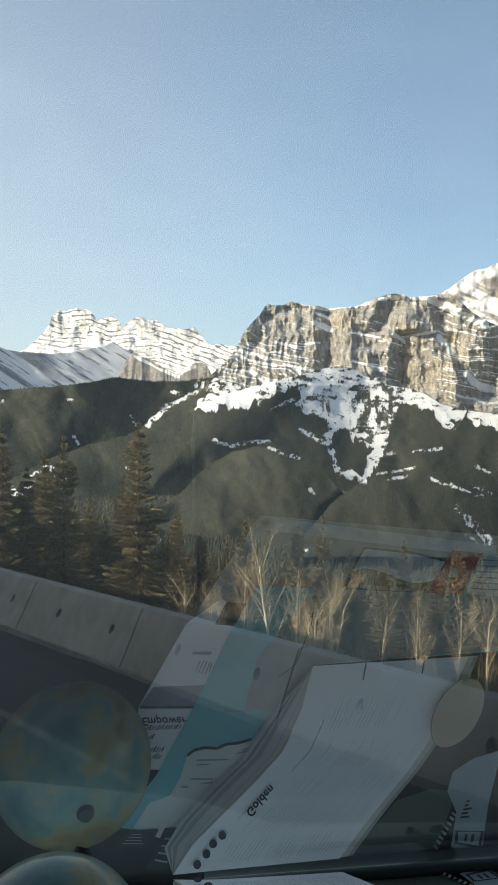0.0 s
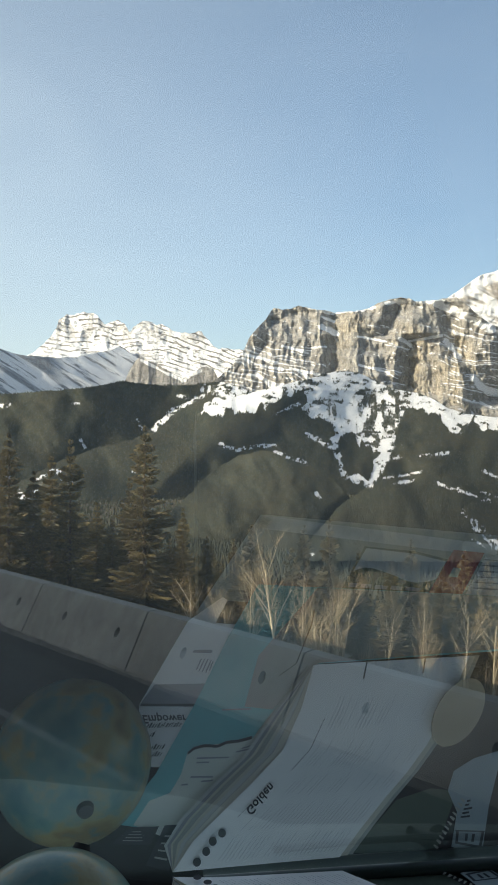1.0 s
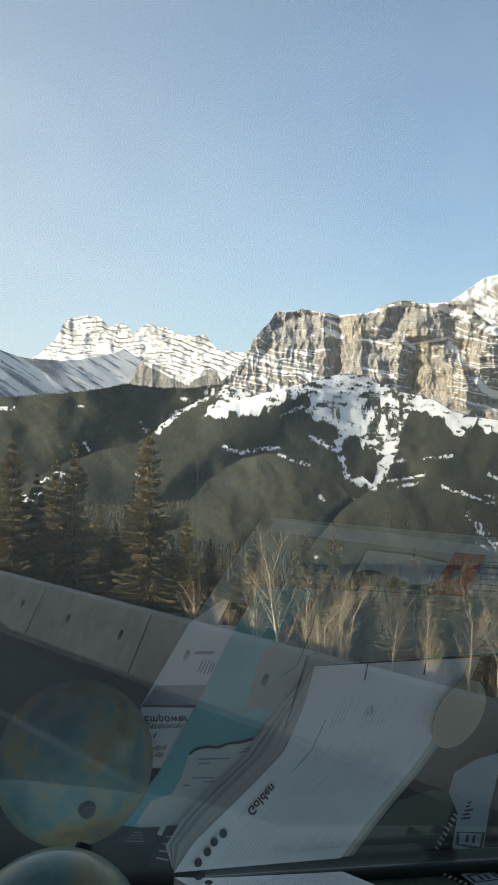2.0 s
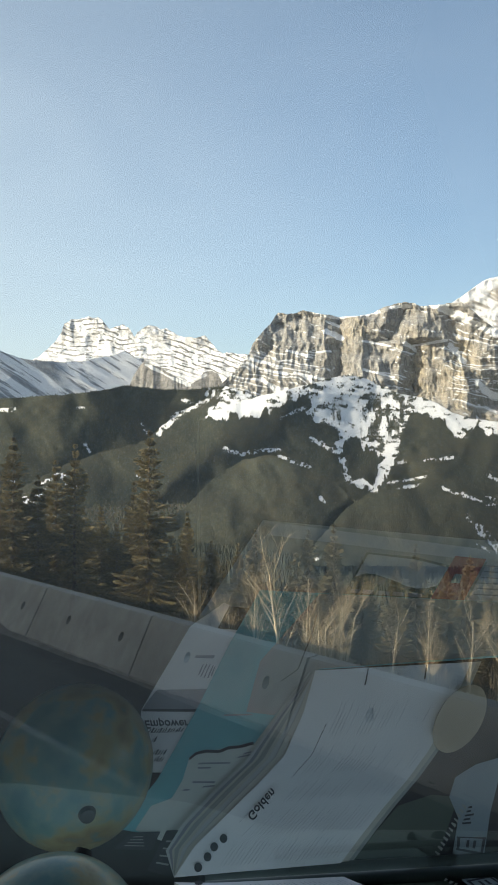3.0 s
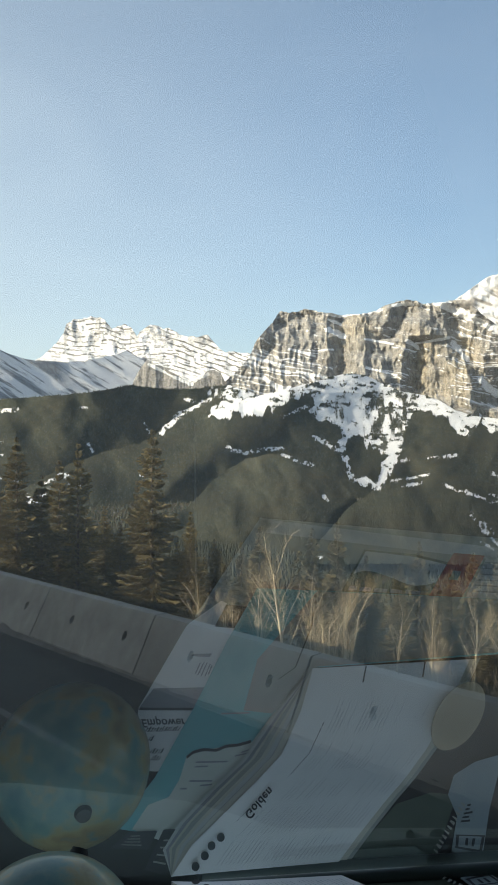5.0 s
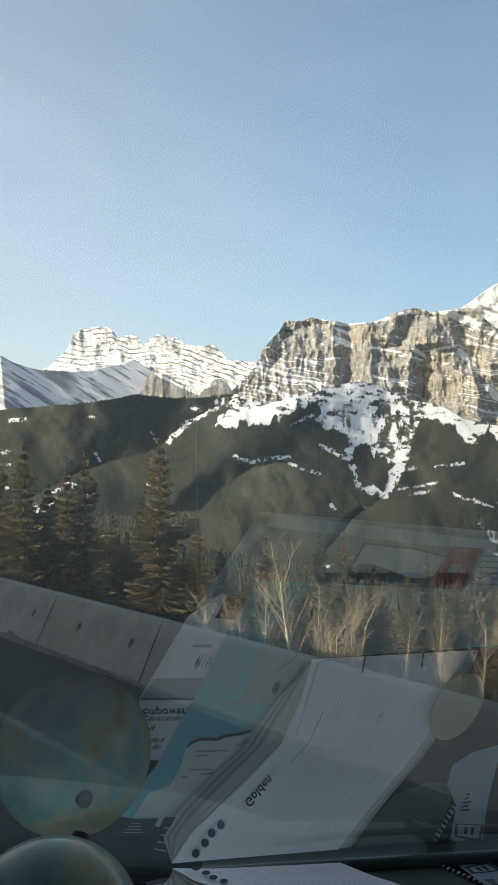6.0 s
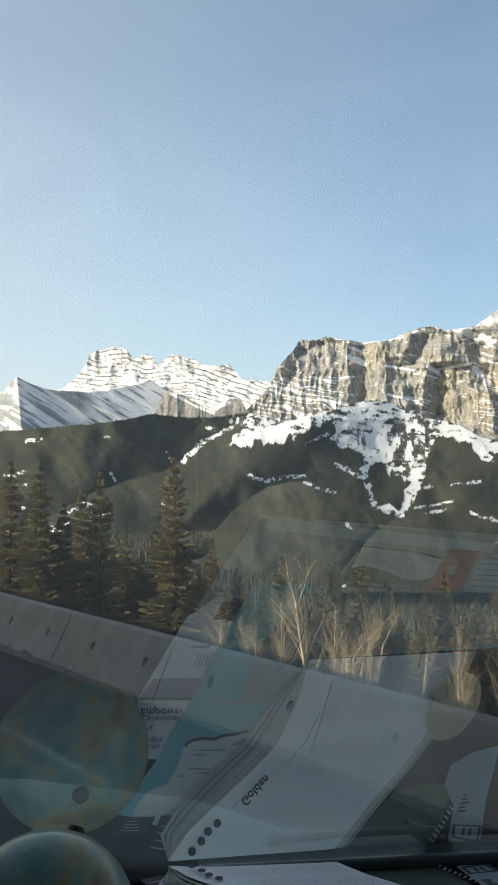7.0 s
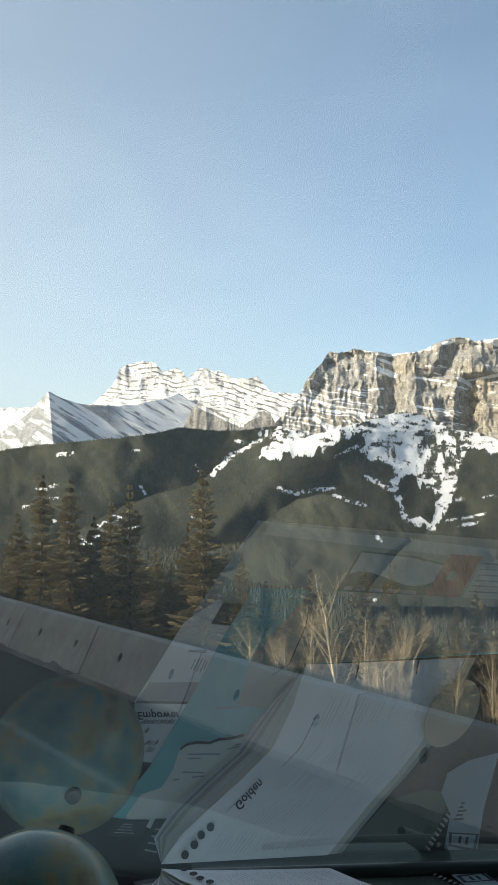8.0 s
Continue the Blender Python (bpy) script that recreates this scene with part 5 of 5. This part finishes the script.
def papers():
    # lowest: pale travel brochure with a dark green and a red panel
    c = [(-0.027, 0.538), (0.461, 0.617), (0.530, 0.498), (0.085, 0.406)]
    ob = sheet("travel_brochure", c, 0.001, GREY, "large grey travel brochure with printed panels on the dash", "brochure")
    mark("print_border", ob, [(-0.027, 0.538), (-0.001, 0.541), (0.100, 0.416), (0.085, 0.406)], 0.0018, BLUE, "pale blue edge strip")
    mark("green_panel", ob, [(0.182, 0.530), (0.305, 0.554), (0.350, 0.506), (0.303, 0.488), (0.229, 0.472)], 0.0018, GREEN, "dark green picture panel")
    mark("wave_panel", ob, [(0.205, 0.506), (0.221, 0.503), (0.235, 0.506), (0.263, 0.520), (0.277, 0.529), (0.291, 0.534), (0.308, 0.535), (0.323, 0.533), (0.346, 0.509), (0.302, 0.492), (0.231, 0.475)], 0.0022, PALE, "pale wave across the panel")
    mark("top_strip", ob, [(0.087, 0.408), (0.434, 0.494), (0.424, 0.511), (0.074, 0.426)], 0.0018, PALE, "pale strip along the edge")
    mark("red_panel", ob, [(0.305, 0.553), (0.354, 0.561), (0.408, 0.503), (0.362, 0.493)], 0.0022, RED, "red panel")
    mark("white_mark", ob, [(0.343, 0.531), (0.356, 0.534), (0.365, 0.522), (0.354, 0.519)], 0.0026, GREY, "small pale emblem")
    mark("text_block", ob, [(0.358, 0.563), (0.417, 0.575), (0.463, 0.518), (0.411, 0.505)], 0.0018, PALE, "pale block with rows of print")
    for a, b in zip([(0.404, 0.514), (0.398, 0.522), (0.391, 0.530), (0.385, 0.538), (0.379, 0.545), (0.373, 0.553)], [(0.458, 0.524), (0.452, 0.532), (0.445, 0.540), (0.439, 0.547), (0.433, 0.555), (0.427, 0.563)]):
        mark("print_row", ob, [a, b, (b[0] + 0.001, b[1] - 0.0018), (a[0] + 0.001, a[1] - 0.0018)], 0.0026, PRINT)
    # bars of unreadable title lettering
    for a, b in zip([(0.192, 0.528), (0.209, 0.531), (0.229, 0.535), (0.252, 0.539), (0.273, 0.543)], [(0.204, 0.530), (0.224, 0.534), (0.247, 0.539), (0.268, 0.543), (0.294, 0.548)]):
        mark("title_bar", ob, [a, b, (b[0] + 0.003, b[1] - 0.005), (a[0] + 0.003, a[1] - 0.005)], 0.0026, PRINT)
    # white card with emblem and photo, under the map
    ob = sheet("white_leaflet", [(-0.128, 0.717), (-0.081, 0.725), (0.068, 0.562), (0.012, 0.521), (-0.039, 0.548), (-0.112, 0.645)], 0.0030, WHITE, "white leaflet with a photo strip and lettering on the dash", "leaflet")
    mark("photo_strip", ob, [(-0.112, 0.646), (-0.036, 0.657), (-0.012, 0.633), (-0.091, 0.624)], 0.0038, PRINT, "grey photo strip")
    mark("photo_edge", ob, [(-0.112, 0.648), (-0.036, 0.659), (-0.034, 0.656), (-0.110, 0.645)], 0.0042, INK, "dark rule under the photo")
    mark("photo_bottom", ob, [(-0.002, 0.555), (0.044, 0.565), (0.080, 0.540), (0.018, 0.527)], 0.0038, INK, "dark picture block")
    for a, b in zip([(-0.036, 0.613), (-0.033, 0.615), (-0.029, 0.617), (-0.024, 0.618), (-0.019, 0.616)], [(-0.028, 0.600), (-0.023, 0.600), (-0.019, 0.601), (-0.015, 0.603), (-0.013, 0.605)]):
        mark("emblem_stroke", ob, [a, (a[0] + 0.0018, a[1]), (b[0] + 0.0018, b[1]), b], 0.0038, PRINT)
    mark("emblem_bar", ob, [(-0.038, 0.590), (-0.013, 0.594), (-0.010, 0.590), (-0.035, 0.587)], 0.0038, PRINT)
    for a, b in zip([(-0.107, 0.675), (-0.104, 0.686), (-0.104, 0.701), (-0.103, 0.709)], [(-0.063, 0.680), (-0.098, 0.687), (-0.087, 0.703), (-0.091, 0.711)]):
        n = max(2, round((b[0] - a[0]) / 0.0034))
        for k in range(n):
            f0, f1 = k / n, (k + (0.4, 0.66, 0.52)[k % 3]) / n
            x0, x1, y0 = a[0] + (b[0] - a[0]) * f0, a[0] + (b[0] - a[0]) * f1, a[1] + (b[1] - a[1]) * f0
            tall = (0.0042, 0.0058, 0.0046, 0.0042, 0.0052)[k % 5]
            mark("letter_bar", ob, [(x0, y0), (x1, y0), (x1 + 0.0042, y0 - tall), (x0 + 0.0042, y0 - tall)], 0.0038, INK)
    word("Empower", (-0.1105, 0.6594), (-0.0539, 0.6665), 0.004, 0.0138, ob, "slanted dark lettering", 0.25)
    # teal map sheet
    ob = sheet("folded_map", [(-0.151, 0.777), (-0.099, 0.729), (-0.040, 0.652), (0.011, 0.578), (0.064, 0.510), (0.474, 0.580), (0.450, 0.648), (0.127, 0.627), (0.043, 0.715), (-0.069, 0.814), (-0.088, 0.796)], 0.0050, TEAL,
               "folded road map with teal water and pale land on the dash", "map")
    mark("land", ob, [(-0.110, 0.758), (-0.084, 0.753), (-0.069, 0.735), (-0.058, 0.711), (-0.042, 0.706), (-0.007, 0.707), (0.026, 0.706), (0.093, 0.645), (0.116, 0.626), (0.043, 0.715), (-0.069, 0.814), (-0.131, 0.781)], 0.0058, LAND, "pale printed land")
    mark("land_upper", ob, [(0.049, 0.606), (0.147, 0.525), (0.472, 0.580), (0.450, 0.645), (0.128, 0.626), (0.057, 0.676), (0.021, 0.667)], 0.0058, GREY, "grey-green printed land")
    coast = [(-0.058, 0.714), (-0.049, 0.709), (-0.036, 0.708), (-0.020, 0.711), (-0.007, 0.708), (0.007, 0.709), (0.025, 0.707)]
    for a, b in zip(coast, coast[1:]):
        mark("coast_line", ob, [a, b, (b[0], b[1] - 0.0035), (a[0], a[1] - 0.0035)], 0.0064, INK)
    for a, b in zip([(-0.048, 0.720), (-0.049, 0.725), (0.002, 0.720), (-0.058, 0.740), (-0.046, 0.747), (-0.070, 0.747), (-0.009, 0.668), (0.010, 0.717)], [(-0.008, 0.725), (-0.033, 0.727), (0.021, 0.719), (-0.030, 0.744), (-0.031, 0.748), (-0.062, 0.748), (0.028, 0.672), (0.020, 0.716)]):
        mark("map_label", ob, [a, b, (b[0] + 0.001, b[1] - 0.0018), (a[0] + 0.001, a[1] - 0.0018)], 0.0064, PRINT)
    road = [(0.072, 0.635), (0.097, 0.623), (0.128, 0.574), (0.135, 0.555)]
    for a, b in zip(road, road[1:]):
        mark("map_road", ob, [a, (a[0] + 0.002, a[1]), (b[0] + 0.002, b[1]), b], 0.0064, INK)
    # dark cards
    for o in ([(-0.158, 0.797), (-0.113, 0.805), (-0.101, 0.787), (-0.135, 0.783)], [(-0.120, 0.825), (-0.095, 0.835), (-0.064, 0.790), (-0.094, 0.787)]):
        ob = sheet("dark_card", o, 0.0066, INK, "small dark printed card at the edge of the map", "card")
        for k in range(4):
            mark("print_bar", ob, quad([Vector((*v, 0)) for v in o], 0.2, 0.75 - 0.08 * k, 0.2 + 0.17 * k, 0.24 + 0.17 * k), 0.0072, GREY)
    # the printed stack: sheets with curled near edges
    lefts = [(-0.090, 0.836), (-0.063, 0.808), (-0.026, 0.784), (0.019, 0.755), (0.060, 0.726), (0.093, 0.679), (0.119, 0.629)]
    rights = [(0.108, 0.852), (0.141, 0.826), (0.175, 0.800), (0.211, 0.775), (0.248, 0.746), (0.290, 0.701), (0.336, 0.646)]

    def page_mesh(name, shift, z, mat, curl, upto=1.0, bow=0.0):
        bm = bmesh.new()
        rows_v = []
        for i, ((xa, ya), (xb, yb)) in enumerate(zip(lefts, rights)):
            line = []
            xa = xa + (1.5 * shift * (upto < 1) + bow) * math.sin(math.pi * i / 6) ** 0.7
            for j in range(9):
                t = upto * j / 8
                x, y = xa + (xb - xa) * t + shift * (upto == 1), ya + (yb - ya) * t
                h = z + curl * (max(0, 1 - t / 0.35) ** 2) + 0.004 * math.sin(y * 30) ** 2
                line.append(bm.verts.new((x, y, DASH + h)))
            rows_v.append(line)
        for r0, r1 in zip(rows_v, rows_v[1:]):
            for j in range(8):
                bm.faces.new([r0[j], r0[j + 1], r1[j + 1], r1[j]])
        me = from_bm(name, bm, mat, True)
        return me

    ob = thing("printed_pages", Matrix.Identity(4), "stack of white printed pages with curled edges on the dash", "papers")
    fan = [(-0.030, -0.010, PALE), (-0.026, -0.010, PRINT), (-0.0245, -0.006, CREAM), (-0.020, -0.008, GREY), (-0.016, -0.005, CREAM), (-0.0115, -0.005, PALE), (-0.009, 0.000, PRINT), (-0.0065, -0.003, CREAM)]
    for k, (sh, bow, mat) in enumerate(fan):
        part("page", page_mesh("page", sh, 0.0066 + 0.0009 * k, mat, 0.003, upto=0.5, bow=bow), None, ob)
    for k, sh in enumerate((0.018, 0.011)):
        part("page", page_mesh("page", sh, 0.0075 + 0.0015 * k, CREAM if k else GREY, 0.0), None, ob)
    top = part("top_page", page_mesh("top_page", 0.0, 0.0145, WHITE, 0.003), None, ob, "white page with lines of print")

    def inside(a, b):
        """Share a across and b along the page."""
        k = b * (len(lefts) - 1)
        i = min(int(k), len(lefts) - 2)
        f = k - i
        l = Vector(lefts[i]).lerp(Vector(lefts[i + 1]), f)
        r = Vector(rights[i]).lerp(Vector(rights[i + 1]), f)
        v = l.lerp(r, a)
        h = 0.0145 + 0.003 * (max(0, 1 - a / 0.35) ** 2) + 0.004 * math.sin(v.y * 30) ** 2
        return Vector((v.x, v.y, DASH + h + 0.0006))

    # lines of print run along the page's long side, in paragraphs
    bm = bmesh.new()
    rng = random.Random(3)

    def print_line(a, b, end, thick, lo, hi):
        while b < end:
            e = min(end, b + rng.uniform(lo, hi))
            steps = max(1, round((e - b) / 0.02))
            for i in range(steps):
                b0, b1 = b + (e - b) * i / steps, b + (e - b) * (i + 1) / steps
                bm.faces.new([bm.verts.new(p) for p in (inside(a, b0), inside(a, b1), inside(a + thick, b1), inside(a + thick, b0))])
            b = e + rng.uniform(0.004, 0.011)

    for k in range(30):
        a = 0.235 + 0.0245 * k
        for lo, hi in ((0.035, 0.17), (0.20, 0.36), (0.40, 0.52), (0.56, 0.70), (0.74, 0.87)):
            if rng.random() < (0.9 if hi < 0.4 else 0.62):
                print_line(a, lo + 0.012 * rng.random(), hi - (0.07 * rng.random() if k % 3 else 0.0), rng.uniform(0.0026, 0.0042), 0.012, 0.05)
    part("fine_print", bm, FINE, top, "rows of small grey print")
    bm = bmesh.new()
    print_line(0.185, 0.55, 0.79, 0.007, 0.008, 0.016)
    part("subheading", bm, INK, top, "short dark line of print")
    bm = bmesh.new()
    print_line(0.13, 0.30, 0.37, 0.004, 0.008, 0.016)
    part("subheading", bm, INK, top, "short dark line of print")
    for x, y in [(0.180, 0.656), (0.262, 0.660)]:
        mark("ink_stroke", top, [(x, y), (x + 0.0022, y), (x + 0.011, y - 0.02), (x + 0.009, y - 0.02)], 0.0205, INK)
    # four dark dots
    for (x, y) in ((-0.061, 0.830), (-0.049, 0.821), (-0.040, 0.812), (-0.028, 0.805)):
        bm = bmesh.new()
        bmesh.ops.create_circle(bm, cap_ends=True, segments=14, radius=0.0047, matrix=Matrix.Translation((x, y, DASH + 0.0205)))
        part("print_dot", bm, INK, top, "dark round dot")
    # the heading
    word("Golden", (0.003, 0.785), (0.036, 0.761), 0.021, 0.0138, top, "bold dark heading")
    # tan oval card
    bm = bmesh.new()
    cx, cy = (0.297, 0.714)
    ax = Vector((0.337, 0.682)) - Vector((0.258, 0.747))
    bx = Vector((0.313, 0.735)) - Vector((0.281, 0.693))
    vs = [bm.verts.new((cx + ax.x * 0.5 * math.cos(t) + bx.x * 0.5 * math.sin(t), cy + ax.y * 0.5 * math.cos(t) + bx.y * 0.5 * math.sin(t), DASH + 0.022)) for t in np.linspace(0, 6.2832, 33)[:-1]]
    f = bm.faces.new(vs)
    ext = bmesh.ops.extrude_face_region(bm, geom=[f])
    bmesh.ops.translate(bm, verts=[v for v in ext["geom"] if isinstance(v, bmesh.types.BMVert)], vec=(0, 0, 0.003))
    tagged(new("oval_card", from_bm("oval_card", bm, TAN)), "tan oval card lying on the pages", "card")
    # dark cover with white lettering, and a pale folded leaflet over its edge
    ob = sheet("dark_brochure", [(0.125, 0.851), (0.228, 0.870), (0.276, 0.805), (0.243, 0.797), (0.196, 0.803)], 0.003, GREEN, "dark folded brochure with white edge lettering on the dash", "brochure")
    a, b = Vector((0.232, 0.864)), Vector((0.285, 0.815))
    rng = random.Random(8)
    for k in range(11):
        p0, d = a.lerp(b, k / 11), (b - a) / 11
        side = Vector((d.y, -d.x)).normalized() * 0.0065
        w = 0.45 + 0.2 * rng.random()
        mark("letter_bar", ob, [tuple(p0), tuple(p0 + d * w), tuple(p0 + d * w * 0.8 + side * 0.9), tuple(p0 + d * 0.15 + side)], 0.0066, GREY)
    c = [(0.251, 0.864), (0.287, 0.878), (0.351, 0.767), (0.278, 0.782)]
    ob = sheet("folded_leaflet", [(0.251, 0.864), (0.287, 0.878), (0.312, 0.828), (0.351, 0.767), (0.310, 0.771), (0.278, 0.782), (0.264, 0.803), (0.269, 0.828)], 0.0045, BLUE, "pale folded leaflet with a print box on the dash", "leaflet")
    for k in range(5):
        b0 = 0.36 + 0.045 * k
        mark("letter_bar", ob, quad([Vector((*v, 0)) for v in c], 0.22 + 0.03 * k, 0.40 + 0.12 * rng.random(), b0, b0 + 0.022), 0.0053, INK)
    for a0, a1, b0, b1 in ((0.1, 0.95, 0.05, 0.075), (0.1, 0.95, 0.20, 0.215), (0.12, 0.2, 0.075, 0.2), (0.86, 0.94, 0.075, 0.2), (0.4, 0.48, 0.1, 0.18), (0.6, 0.68, 0.1, 0.18)):
        mark("print_rule", ob, quad([Vector((*v, 0)) for v in c], a0, a1, b0, b1), 0.0053, INK)


papers()


def globe():
    R = 0.094
    ob = thing("desk_globe", Matrix.Translation((-0.196, 0.70, DASH + 0.020)), "glossy pale teal world globe standing by the windscreen", "globe")
    bm = bmesh.new()
    bmesh.ops.create_uvsphere(bm, u_segments=48, v_segments=32, radius=R)
    part("ball", bm, GLOBE, ob, "glossy teal and yellow printed ball", True)
    bm = bmesh.new()
    bmesh.ops.create_cone(bm, cap_ends=True, segments=32, radius1=0.06, radius2=0.035, depth=0.02, matrix=Matrix.Translation((0, 0, -R + 0.012)))
    part("stand", bm, VINYL, ob, "dark round stand", True)
    bm = bmesh.new()
    tilt = Vector((0.192, 0.597, 0.779)).to_track_quat("Z", "Y").to_matrix().to_4x4()
    bmesh.ops.create_cone(bm, cap_ends=True, segments=24, radius1=0.0105, radius2=0.008, depth=0.008, matrix=tilt @ Matrix.Translation((0, 0, R + 0.001)))
    part("axis_cap", bm, VINYL, ob, "small dark cap at the pole")


globe()
